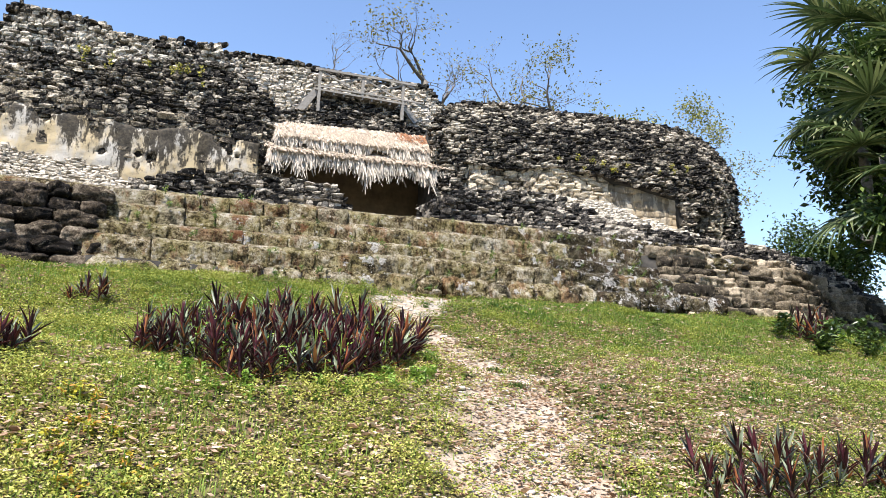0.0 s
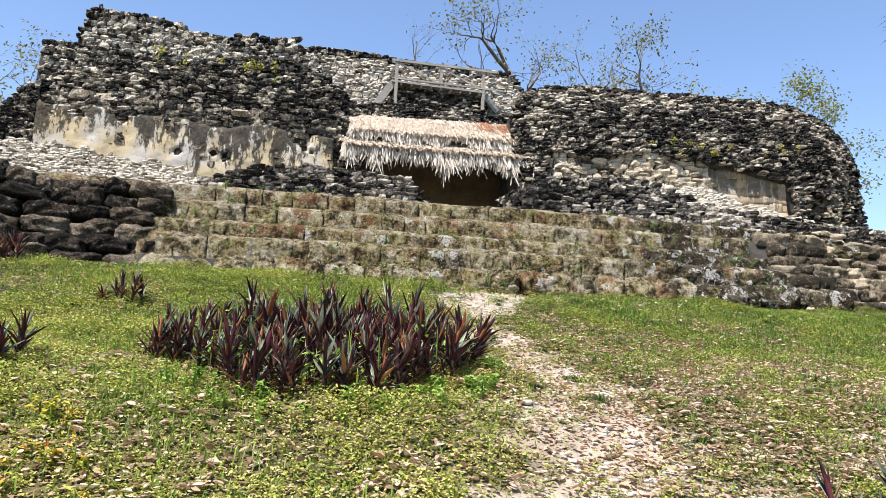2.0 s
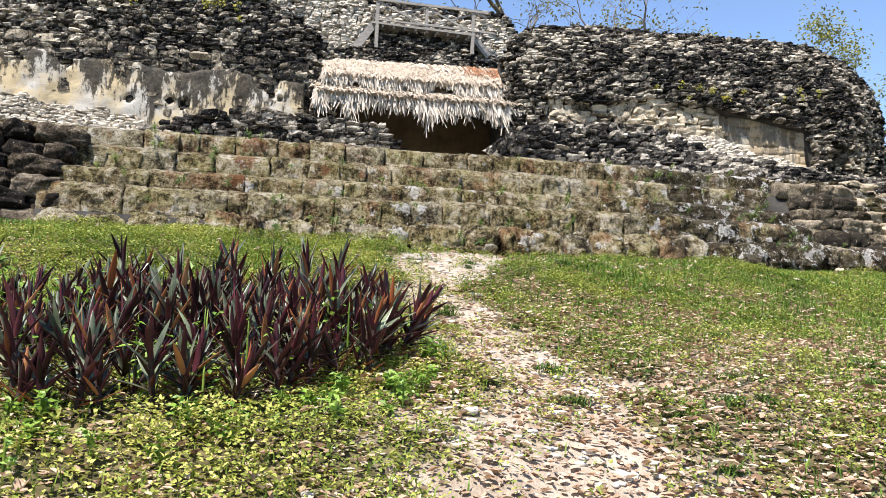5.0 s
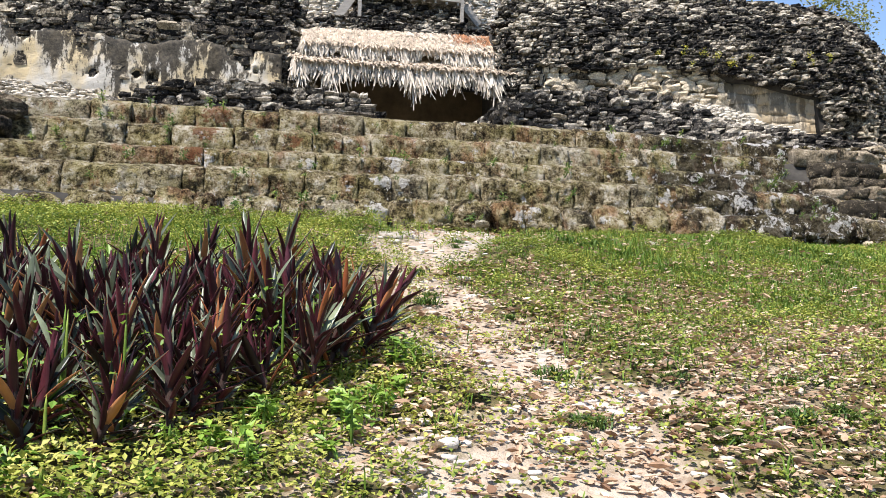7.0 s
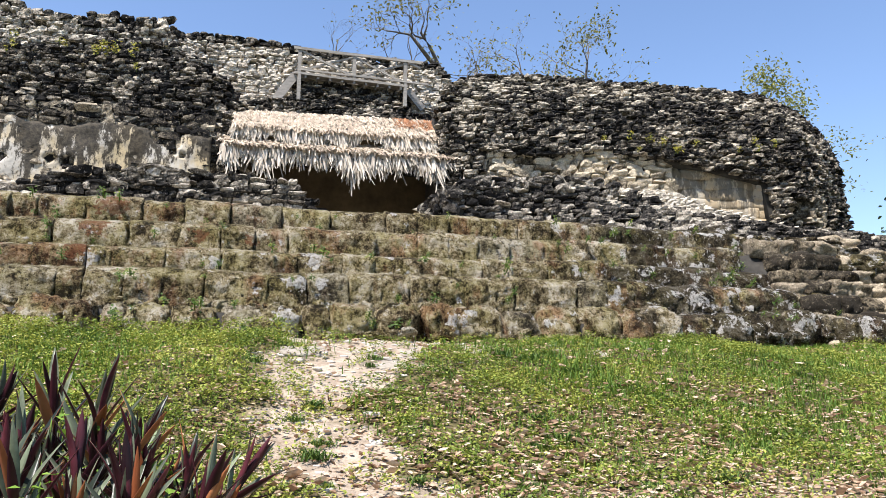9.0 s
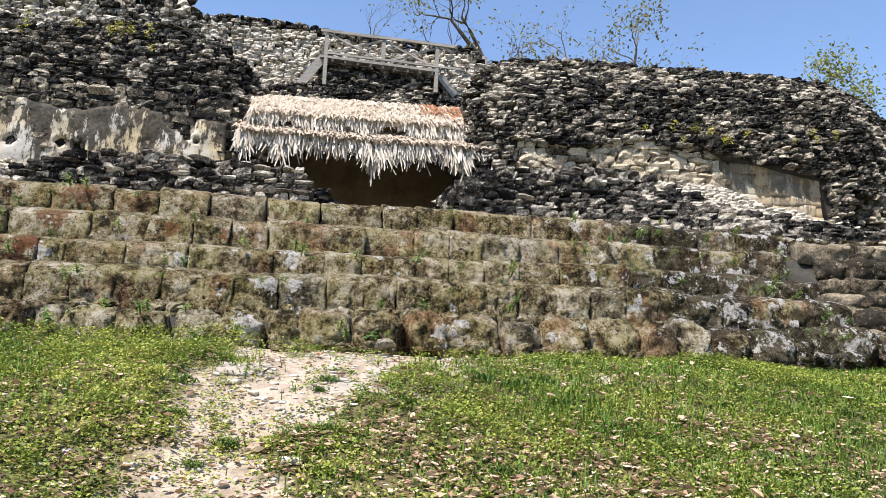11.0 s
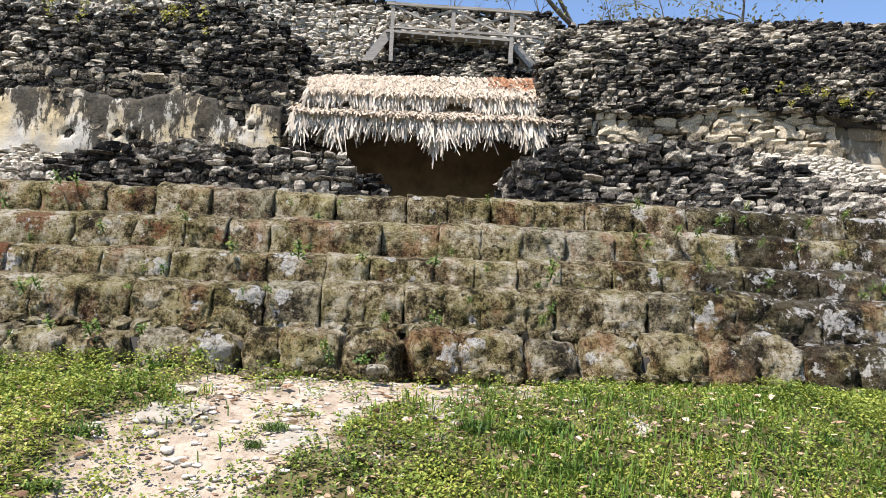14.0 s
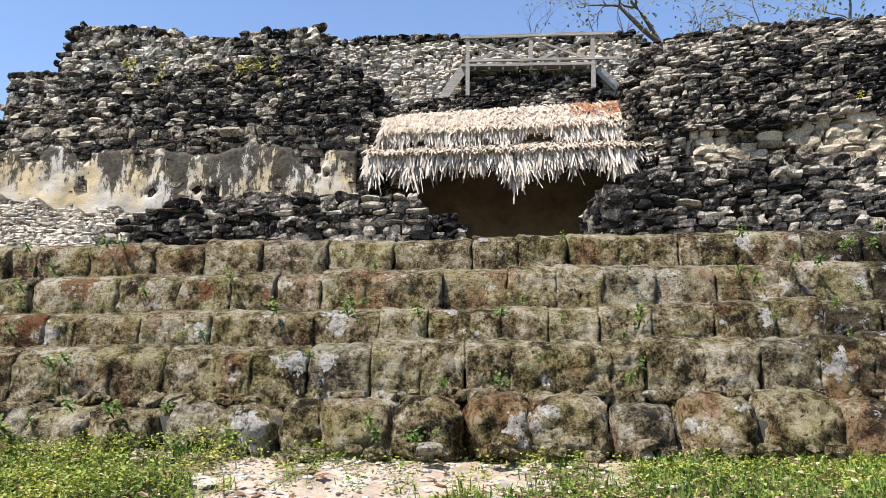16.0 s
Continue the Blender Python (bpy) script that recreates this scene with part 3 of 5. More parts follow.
def right_y(x):
    """The right range stands a little askew to the stairway."""
    return 23.9 - 0.16 * (x - 4)


R_TOP = prof((3.3, 7.4), (3.9, 8.6), (4.9, 9.08), (6.6, 9.2), (9.6, 9.15), (12.4, 9.05), (13.6, 8.85), (14.6, 8.5), (15.0, 7.8), (15.25, 7.1), (15.5, 5.4), (15.9, 4.4))
rubble("wall_upper_right", "rounded vault of black weathered rubble, partly collapsed",
       lambda x, z: right_y(x) + 0.08 + 1.5 * max(0, (z - 6.3) / 2.9) ** 2.0 + 0.35 * max(0, x - 13.0) ** 1.3 + 0.45 * max(0, 4.2 - x) ** 1.5,
       3.3, 15.9, prof((3.3, 4.0), (4.35, 4.1), (4.4, 6.45), (6, 6.35), (7.5, 6.6), (9.2, 6.45), (10.5, 6.25), (12.1, 5.95), (12.25, 5.5), (12.3, 3.6), (12.75, 3.6), (12.8, 5.6), (14.4, 5.4), (14.45, 3.6), (15.9, 3.4)), R_TOP, MAT_DARK, back=lambda x: 25.6, seed=15)
rubble("wall_low_left", "low broken wall of dark rubble on the platform", lambda x, z: 20.55 + 0.12 * (z - 3),
       -5.75, -0.6, lambda x: 2.72, prof((-5.75, 3.4), (-5.65, 3.58), (-4.9, 3.98), (-3.76, 4.16), (-2.19, 4.3), (-0.75, 4.2), (-0.6, 4.08)), MAT_MIXED, back=lambda x: 21.9, seed=16, h=0.105, w=0.22)
rubble("wall_low_left_end", "broken end of the low rubble wall beside the doorway", lambda x, z: 0.0, 0.15, 1.4, lambda x: 2.72, lambda x: 4.1, MAT_MIXED, seed=27, h=0.12, place=pose(-0.58, 20.5, 0, 0, 0, 90))
rubble("wall_low_right", "low dark rubble wall spreading into a slope of stones",
       lambda x, z: 19.85 + 0.14 * (z - 3) - max(0.0, min(1.0, (x - 4.2) / 3.0)) * max(0, 4.2 - z) * 1.2,
       2.25, 14.5, prof((1.78, 2.72), (4.8, 2.75), (6, 2.4), (14.5, 1.9)), prof((1.78, 4.2), (2.7, 4.38), (3.3, 4.5), (5.4, 4.62), (6.6, 4.3), (7.84, 3.95), (10.2, 3.82), (12.2, 3.75), (14.5, 3.3)), MAT_DARK2, back=lambda x: 22.2, seed=17, h=0.105, w=0.22)
rubble("wall_low_right_end", "pale inner end of the low rubble wall beside the doorway", lambda x, z: 0.0, 0.0, 2.0, lambda x: 2.72, lambda x: 4.15, MAT_DARK2, seed=28, h=0.12, back=lambda x: 0.3, place=pose(2.05, 21.95, 0, 0, 0, -90))
rubble("wall_side_right", "rubble flank of the vault beside the thatch", lambda x, z: 0.10 * (z - 5), 0.0, 2.5, lambda x: 4.0, lambda x: 7.6 + 0.12 * x, MAT_DARK, seed=29, back=lambda x: 0.3, place=pose(3.75, 26.9, 0, 0, 0, -90))
rubble("wall_stub", "short stub of rubble wall inside the doorway", lambda x, z: 21.9, -0.65, -0.02, lambda x: 2.72, prof((-0.65, 4.2), (-0.1, 4.15), (-0.02, 4.0)), MAT_MIXED, back=lambda x: 22.5, seed=18)
rubble("wall_white_left", "slope of white limed stones below the plaster", lambda x, z: 23.3 + 0.95 * (z - 4.0),
       -11.2, -5.3, lambda x: 2.9, lambda x: prof((-11.2, 5.0), (-10, 5.2), (-9, 4.95), (-7.5, 4.8), (-6.2, 4.6), (-5.3, 4.2))(x) + 0.18 * math.sin(x * 5.1) * math.sin(x * 2.3), MAT_WHITE, MAT_CORE_PALE, back=lambda x: 24.8, seed=19, h=0.062, w=0.16)
rubble("wall_white_right", "slope of white limed stones below the vault", lambda x, z: right_y(x) - 1.1 + 0.95 * (z - 4.2),
       6.3, 12.3, lambda x: 3.7, lambda x: prof((6.3, 5.35), (7.8, 5.75), (9.1, 5.6), (9.6, 5.4), (10.3, 4.95), (11.8, 4.4), (12.4, 4.4), (13.8, 4.0))(x) + 0.08 * math.sin(x * 6), MAT_WHITE2, MAT_CORE_PALE, back=lambda x: right_y(x) + 0.4, seed=20, h=0.068, w=0.16)
rubble("wall_lower_right", "weathered wall of grey and pale squared rubble", lambda x, z: right_y(x) + 0.22, 4.2, 9.5, lambda x: 4.0, lambda x: 6.75, MAT_PATCHY, MAT_CORE, back=lambda x: 25.0, seed=21, h=0.17, w=0.33)
rubble("wall_over_plaster", "squared stones laid bare above the plaster", lambda x, z: 24.69 + 0.03 * math.sin(x * 3 + z * 2), -9.6, -2.3, lambda x: 4.6 + 0.4 * math.sin(x * 1.3), lambda x: 6.75, MAT_FLAKED, back=lambda x: 25.1, seed=30, h=0.17, w=0.30, depth=0.22)
rubble("wall_left_end", "dark rubble wall at the end of the platform", lambda x, z: 18.2 + 0.35 * (z - 2.4), -13.0, -8.6, lambda x: 2.0, prof((-13, 3.5), (-10.5, 3.35), (-9.3, 3.2), (-8.6, 2.8)), MAT_DARK, back=lambda x: 22.0, seed=22, h=0.15)
rubble("wall_terrace_right", "tiers of brown weathered terrace stones", lambda x, z: 15.1 + 0.75 * (z - 0.9) + 0.10 * max(0, x - 9) ** 1.3 + 0.12 * math.sin(x * 1.7) + 0.25 * max(0, 6.6 - x), 5.75, 14.5, lambda x: 0.55 - 0.12 * max(0, x - 9), prof((5.75, 2.5), (8.1, 2.75), (11.7, 2.35), (14.5, 1.6)), MAT_TAN,
       back=lambda x: 18.6, seed=24, h=0.23, w=0.40, depth=0.5, sink=0.18, stones_of=WORN)
rubble("wall_collapsed_steps", "collapsed brown stones where the upper steps have fallen", lambda x, z: 17.0 + 0.9 * (z - 2.5) - 0.3 * (x - 5.5), 5.5, 8.0, lambda x: 2.1, prof((5.5, 3.0), (6.5, 2.9), (8.0, 2.7)), MAT_STEP, back=lambda x: 19, seed=25, h=0.2, w=0.34, depth=0.45, sink=0.16, stones_of=WORN)

# plastered walls, with their surface uneven
def plaster(name, label, x0, x1, y, z0, z1, mat, holes=(), skew=0.0):
    nx_, nz_ = int((x1 - x0) / 0.06), int((z1 - z0) / 0.06)
    v, f = grid_box(nx_, 3, nz_)
    v = v * (x1 - x0, 0.5, z1 - z0) + ((x0 + x1) / 2, y + 0.25, (z0 + z1) / 2)
    out = []
    for p in v:
        q = Vector(p)
        d = 0.05 * noise.noise(q * 0.9) + 0.035 * noise.noise(q * 2.6) + 0.015 * noise.noise(q * 7)
        flake = noise.noise(Vector((p[0] * 1.3, 9, p[2] * 0.45))) + 0.4 * noise.noise(Vector((p[0] * 3.7, 4, p[2] * 2.2))) + 1.1 * (p[2] - 6.15)
        d += 0.12 if flake > 0.22 else 0.0
        for hx, hz, hr in holes:
            if math.hypot(p[0] - hx, p[2] - hz) < hr:
                d += 0.22
        out.append((p[0], p[1] + (d + 0.8 * max(0.0, p[2] - z1 + 0.55 + 0.25 * noise.noise(q * 0.8)) if p[1] < y + 0.1 else 0) + skew * (p[0] - x0), p[2]))
    return tagged(new(name, mesh_of(name, out, f, mat)), label, kind="structure")


plaster("wall_plaster_left", "cream lime plaster wall with black runs and small holes", -10.3, -2.25, 24.60, 2.8, 6.8, MAT_PLASTER,
        ((-2.88, 5.72, 0.075), (-5.3, 5.35, 0.13), (-5.65, 5.4, 0.10), (-8.1, 6.1, 0.12), (-6.6, 5.35, 0.10)))
plaster("wall_plaster_right", "tan mortar bed behind squared stones under the vault", 9.1, 12.6, right_y(9.1) + 0.40, 3.6, 6.7, MAT_PLASTER_TAN, ((11.0, 4.75, 0.12),), -0.16)
rubble("wall_end_right", "weathered pale rubble end of the vaulted range", lambda x, z: right_y(x) + 0.38 + 0.1 * math.sin(x * 5), 12.5, 14.1, lambda x: 3.4, lambda x: 5.8, MAT_FLAKED, back=lambda x: right_y(x) + 1.2, seed=34, h=0.14, w=0.28)
ASHLAR = [rough_stone(np.random.default_rng(180 + i), (4, 2, 3), 22.0, 0.03) for i in range(8)]
rubble("wall_ashlar_right", "tan squared stones in courses under the vault", lambda x, z: right_y(x) + 0.33 + 0.02 * math.sin(x * 4 + z * 3), 9.3, 12.5, lambda x: 3.7, prof((9.3, 6.3), (10.5, 6.2), (12.5, 5.9)), MAT_PLASTER_TAN, MAT_PLASTER_TAN,
       back=lambda x: right_y(x) + 0.8, seed=33, h=0.30, w=0.62, depth=0.2, sink=0.06, stones_of=ASHLAR)
tagged(solid("wall_chamber_back", -2.6, 4.2, 27.0, 27.5, 2.7, 6.9, MAT_INSIDE, None, (30, 2, 20), 0.05), "back wall of the chamber, brown plaster coloured darker for shade", kind="structure")
tagged(solid("wall_chamber_left", -2.75, -2.3, 24.9, 27.2, 2.7, 7.0, MAT_INSIDE, None, (2, 10, 16), 0.04), "side wall of the chamber, brown plaster coloured darker for shade", kind="structure")
tagged(solid("wall_chamber_right", 3.95, 4.2, 25.0, 27.2, 2.7, 7.0, MAT_INSIDE, None, (2, 16, 16), 0.04), "side wall of the chamber, brown plaster coloured darker for shade", kind="structure")
tagged(solid("ceiling", -2.6, 4.2, 25.3, 27.3, 6.85, 7.1, MAT_INSIDE, None, (20, 8, 1), 0.03), "rough stone ceiling of the chamber, coloured dark for shade", kind="structure")

# ---- thatched shelter ----
def strips(rows, seed, w=(0.018, 0.045), sway=0.10):
    """Hanging palm-leaf strips: (start, direction of hang, length) each bends down to its tip."""
    r = np.random.default_rng(seed)
    verts, faces = [], []
    for (x, y, z), (dx, dy, dz), ln in rows:
        d = Vector((dx, dy, dz)).normalized()
        wide = r.uniform(*w)
        sx = Vector((1, r.normal(0, 0.5), r.normal(0, 0.25))).normalized()
        p = Vector((x, y, z))
        base = len(verts)
        n = 4
        bend = Vector((r.normal(0, sway), r.normal(-0.05, sway), -r.uniform(0.0, 0.35)))
        for k in range(n):
            ww = wide * (1, 1.1, 0.9, 0.45)[k]
            verts += [p - sx * ww / 2, p + sx * ww / 2]
            d = (d + bend * 0.5).normalized()
            p = p + d * ln / (n - 1)
        for k in range(n - 1):
            a = base + 2 * k
            faces.append((a, a + 1, a + 3, a + 2))
    return verts, faces


shelter = thing("thatched_shelter", "low roof of bleached palm thatch in two tiers over a doorway", "shelter", at=(0, 0, 0))
r = np.random.default_rng(5)
TIERS = ((-1.75, 3.95, 25.3, 7.32, 24.52, 6.60, 0.50, 0.06, 0.04), (-1.98, 4.12, 24.9, 6.42, 24.22, 6.02, 0.62, 0.04, 0.032))


def slope(tier, x, s):
    """Height of a tier's thatch at x, from its eave (s = 0) to its top (1)."""
    x0, x1, yt, zt_, yb, zb_, fringe, rt, rb = tier
    return zb_ + (zt_ - zb_) * s + (rb + (rt - rb) * s) * (x - 0.8)


for name, tier in zip(("upper_tier", "lower_tier"), TIERS):
    x0, x1, yt, zt_, yb, zb_, fringe, rt, rb = tier
    v, f = grid_box(60, 8, 1)
    out = []
    for p in v:
        s = p[1] + 0.5
        x = x0 + (x1 - x0) * (p[0] + 0.5)
        out.append((x, yb + (yt - yb) * s, slope(tier, x, s) + p[2] * 0.14 + 0.03 * noise.noise(Vector((x * 2, s * 4, 1)))))
    bed = part(name, mesh_of(name, out, f, MAT_THATCH_TOP), shelter, "layered palm thatch")
    down = Vector((0, yb - yt, zb_ - zt_)).normalized()
    rows_top, rows_red, rows_fr = [], [], []
    for _ in range(3600):
        x, s = r.uniform(x0, x1), r.uniform(0.02, 1.0)
        q = (x, yb + (yt - yb) * s - 0.03, slope(tier, x, s) + 0.085 + r.uniform(0, 0.03))
        dirn = (r.normal(0, 0.35), down.y, down.z + r.uniform(-0.1, 0.25))
        (rows_red if (x > 2.3 and s > 0.5 and name == "upper_tier" and r.random() < 0.75) else rows_top).append((q, dirn, r.uniform(0.12, 0.3)))
    for _ in range(3200):
        x = r.uniform(x0 - 0.04, x1 + 0.04)
        clump = 0.75 + 0.55 * noise.noise(Vector((x * 2.3, 3.3, fringe * 9))) + 0.35 * noise.noise(Vector((x * 7.1, 1.3, fringe * 9)))
        s = r.uniform(-0.02, 0.42)
        q = (x, yb + (yt - yb) * s + r.uniform(-0.03, 0.05), slope(tier, x, s) + r.uniform(-0.05, 0.09))
        ln = fringe * max(0.3, clump) * r.uniform(0.55, 1.15) * (1.5 if r.random() < 0.05 else 1)
        rows_fr.append((q, (r.normal(0, 0.15), -0.30 + r.normal(0, 0.10), -1.0), ln))
    for nm, rows_, ma, sd in (("top_strip", rows_top, MAT_THATCH_TOP, 1), ("rusty_strip", rows_red, MAT_THATCH_RED, 2), ("fringe", rows_fr, MAT_THATCH, 3)):
        if rows_:
            v, f = strips(rows_, sd, (0.022, 0.058) if nm == "fringe" else (0.018, 0.045), 0.12)
            part(nm, mesh_of(nm, v, f, ma, smooth=False), bed, kind="stuff")
for x in (-1.7, -0.4, 1.0, 2.3, 3.4):
    z = 0.055 * (x - 0.8)
    part("rafter", beam((x, 24.2, 5.98 + z), (x, 25.4, 7.1 + z), 0.07, 0.07, MAT_WOOD_DARK, "rafter"), shelter)
for y, z in ((24.25, 5.90), (24.75, 6.36)):
    part("purlin", beam((-1.95, y, z - 0.14), (3.7, y, z + 0.14), 0.07, 0.07, MAT_WOOD_DARK, "purlin"), shelter)

# ---- viewing deck with its railing ----
deck = thing("viewing_deck", "weathered grey timber deck with a cross-braced railing", "deck")
RY = 27.55
part("deck_board", beam((-0.1, RY + 0.02, 9.44), (3.34, RY + 0.02, 9.46), 0.07, 0.14, MAT_WOOD, "deck_board"), deck)
for i in range(3):
    part("deck_board", beam((-0.05, RY + 0.2 + 0.15 * i, 9.45), (3.30, RY + 0.2 + 0.15 * i, 9.47), 0.035, 0.135, MAT_WOOD, "deck_board"), deck)
for x, zb_ in ((0.06, 8.62), (1.68, 9.44), (3.26, 8.80)):
    part("post", beam((x, RY, zb_), (x, RY, 10.22), 0.11, 0.10, MAT_WOOD, "post", up=(0, 1, 0)), deck)
part("top_rail", beam((-0.12, RY - 0.06, 10.20), (3.75, RY - 0.06, 10.27), 0.08, 0.05, MAT_WOOD, "top_rail"), deck)
part("bottom_rail", beam((0.1, RY - 0.04, 9.55), (4.0, RY - 0.04, 9.60), 0.06, 0.05, MAT_WOOD, "bottom_rail"), deck)
part("top_rail", beam((3.3, RY + 0.02, 10.28), (3.9, RY + 0.5, 10.34), 0.07, 0.05, MAT_WOOD, "top_rail"), deck)
for a, b in ((0.08, 1.65), (1.71, 3.23)):
    part("brace", beam((a, RY - 0.02, 10.16), (b, RY - 0.02, 9.54), 0.06, 0.035, MAT_WOOD, "brace"), deck)
    part("brace", beam((a, RY + 0.02, 9.54), (b, RY + 0.02, 10.18), 0.06, 0.035, MAT_WOOD, "brace"), deck)
for a, b in (((-0.62, RY + 0.05, 8.52), (-0.02, RY + 0.05, 9.42)), ((3.9, RY + 0.25, 8.9), (3.36, RY + 0.1, 9.38))):
    part("stringer", beam(a, b, 0.24, 0.06, MAT_WOOD, "stringer"), deck)
for i in range(9):
    x = 0.25 + i * 0.36
    part("joist_end", beam((x, RY - 0.02, 9.37), (x, RY + 0.5, 9.37), 0.09, 0.06, MAT_WOOD, "joist_end"), deck)

# ---- low growth, litter and loose stones on the slope ----
def leaf_material(name, stops, rough=0.6, spec=0.3, through_light=0.0, patchy_tone=False):
    """A leaf: each one takes its own tone from the stops; some light comes through it."""
    n = Nodes(name, rough, spec)
    c = n.ramp(n.meadow() if patchy_tone else n.rnd(), *stops)
    c = n.mix(n.ramp(n.noise(60, 2), (0.35, 0.0), (0.7, 0.35)), c, tuple(v * 0.45 for v in stops[0][1]))
    n.color(c)
    if through_light:
        t = n.t.nodes.new("ShaderNodeBsdfTranslucent")
        n.link(c, t.inputs[0])
        mx = n.t.nodes.new("ShaderNodeMixShader")
        mx.inputs[0].default_value = through_light
        n.link(n.b.outputs[0], mx.inputs[1])
        n.link(t.outputs[0], mx.inputs[2])
        n.link(mx.outputs[0], n.t.nodes["Material Output"].inputs[0])
    return n.m


MAT_WEED = leaf_material("yellow_green_weeds", ((0.0, (0.045, 0.085, 0.014)), (0.35, (0.175, 0.235, 0.034)), (0.7, (0.37, 0.385, 0.068)), (1.0, (0.62, 0.56, 0.17))), 0.6, 0.3, 0.3, True)
MAT_GRASS = leaf_material("fresh_grass", ((0.0, (0.045, 0.10, 0.014)), (0.5, (0.13, 0.225, 0.028)), (1.0, (0.28, 0.36, 0.06))), 0.55, 0.3, 0.3, True)
MAT_LITTER = leaf_material("dead_leaves", ((0.0, (0.18, 0.10, 0.058)), (0.25, (0.40, 0.265, 0.168)), (0.65, (0.55, 0.405, 0.28)), (1.0, (0.67, 0.55, 0.41))), 0.8, 0.2, 0.22)
MAT_BROAD = leaf_material("bright_green_leaves", ((0.0, (0.10, 0.20, 0.02)), (1.0, (0.28, 0.42, 0.06))), 0.45, 0.4, 0.3)
MAT_CHIP = simple("pale_limestone_chips", (0.42, 0.37, 0.31), (0.66, 0.60, 0.52), 12, vary=0.3, bump=0.6, dist=0.01)


def axes(yaw, pitch, roll):
    """Unit vectors along, across and out of many leaves, from arrays of angles."""
    cy, sy, cp, sp = np.cos(yaw), np.sin(yaw), np.cos(pitch), np.sin(pitch)
    along = np.stack([cy * cp, sy * cp, sp], -1)
    across0 = np.stack([-sy, cy, np.zeros_like(sy)], -1)
    out0 = np.cross(along, across0)
    cr, sr = np.cos(roll)[:, None], np.sin(roll)[:, None]
    return along, across0 * cr + out0 * sr, out0 * cr - across0 * sr


def scatter_leaves(p, yaw, pitch, roll, ln, wd, curl=0.0):
    """Lens-shaped leaves, two quads each, folded and curled."""
    a, b, c = axes(yaw, pitch, roll)
    ln, wd = ln[:, None], wd[:, None]
    v = np.stack([p, p + a * ln * 0.45 + b * wd * 0.5 + c * ln * (0.10 + curl), p + a * ln * 0.5 + c * ln * curl * 0.6, p + a * ln * 0.45 - b * wd * 0.5 + c * ln * (0.10 + curl), p + a * ln], 1).reshape(-1, 3)
    k = np.arange(len(p))[:, None] * 5
    f = np.concatenate([k + np.array([0, 2, 1]), k + np.array([1, 2, 4]), k + np.array([0, 3, 2]), k + np.array([2, 3, 4])])
    return v, f


def scatter_ovals(p, yaw, pitch, roll, ln, wd, curl):
    """Broad dry leaves: an oval about a midrib point, curled along their length."""
    a, b, c = axes(yaw, pitch, roll)
    ring = ((0.0, 0.0, 0.0), (0.22, 0.40, 0.5), (0.62, 0.46, 1.0), (1.0, 0.04, 0.2), (0.66, -0.44, 0.9), (0.25, -0.42, 0.6), (0.47, 0.0, -0.6))
    v = np.stack([p + a * (ln * u)[:, None] + b * (wd * w)[:, None] + c * (ln * curl * q)[:, None] for u, w, q in ring], 1).reshape(-1, 3)
    k = np.arange(len(p))[:, None] * 7
    return v, np.concatenate([k + np.array([6, i, (i + 1) % 6]) for i in range(6)])


def scatter_blades(p, yaw, lean, ln, wd):
    """Grass blades: three-cornered upper half on a narrow quad, bent over."""
    out = np.stack([np.cos(yaw), np.sin(yaw), np.zeros_like(yaw)], -1)
    b = np.stack([-np.sin(yaw), np.cos(yaw), np.zeros_like(yaw)], -1) * wd[:, None]
    up = np.array([0, 0, 1.0])
    m = p + out * (ln * lean * 0.35)[:, None] + up * (ln * 0.6)[:, None]
    t = p + out * (ln * lean)[:, None] + up * (ln * (1 - 0.35 * lean))[:, None]
    v = np.stack([p - b, p + b, m + b * 0.8, m - b * 0.8, t], 1).reshape(-1, 3)
    k = np.arange(len(p))[:, None] * 5
    return v, [tuple(q) for q in np.concatenate([k + np.array([0, 1, 2, 3])])] + [tuple(q) for q in np.concatenate([k + np.array([3, 2, 4])])]


def scatter_small(p, yaw, pitch, roll, ln, wd):
    """Small leaves, a folded pair of triangles each."""
    a, b, c = axes(yaw, pitch, roll)
    ln, wd = ln[:, None], wd[:, None]
    v = np.stack([p, p + a * ln * 0.5 + b * wd * 0.5 + c * wd * 0.25, p + a * ln, p + a * ln * 0.45 - b * wd * 0.5 + c * wd * 0.25], 1).reshape(-1, 3)
    k = np.arange(len(p))[:, None] * 4
    return v, np.stack([k + np.array([0, 2, 1]), k + np.array([0, 3, 2])], 1).reshape(-1, 3)


def triangles(name, v, f, mat):
    """A mesh of triangles straight from arrays."""
    me = bpy.data.meshes.new(name)
    me.vertices.add(len(v))
    me.vertices.foreach_set("co", np.ascontiguousarray(v, np.float32).reshape(-1))
    me.loops.add(len(f) * 3)
    me.loops.foreach_set("vertex_index", np.ascontiguousarray(f, np.int32).reshape(-1))
    me.polygons.add(len(f))
    me.polygons.foreach_set("loop_start", np.arange(len(f), dtype=np.int32) * 3)
    me.materials.append(mat)
    me.update(calc_edges=True)
    me.validate()
    return me


g = np.random.default_rng(21)


def patchy(x, y, s, seed):
    """A smooth field, 0 to 1, that makes growth patchy."""
    return field(x, y, s * 0.55, seed)


def spread(n, x0=-9.5, x1=9.5, y0=5.2, y1=15.0):
    x, y = g.uniform(x0, x1, n), g.uniform(y0, y1, n)
    return x, y


def sheet(name, label, v, f, mat):
    return tagged(new(name, mesh_of(name, v, f, mat, smooth=False)), label, kind="stuff", category="ground cover")


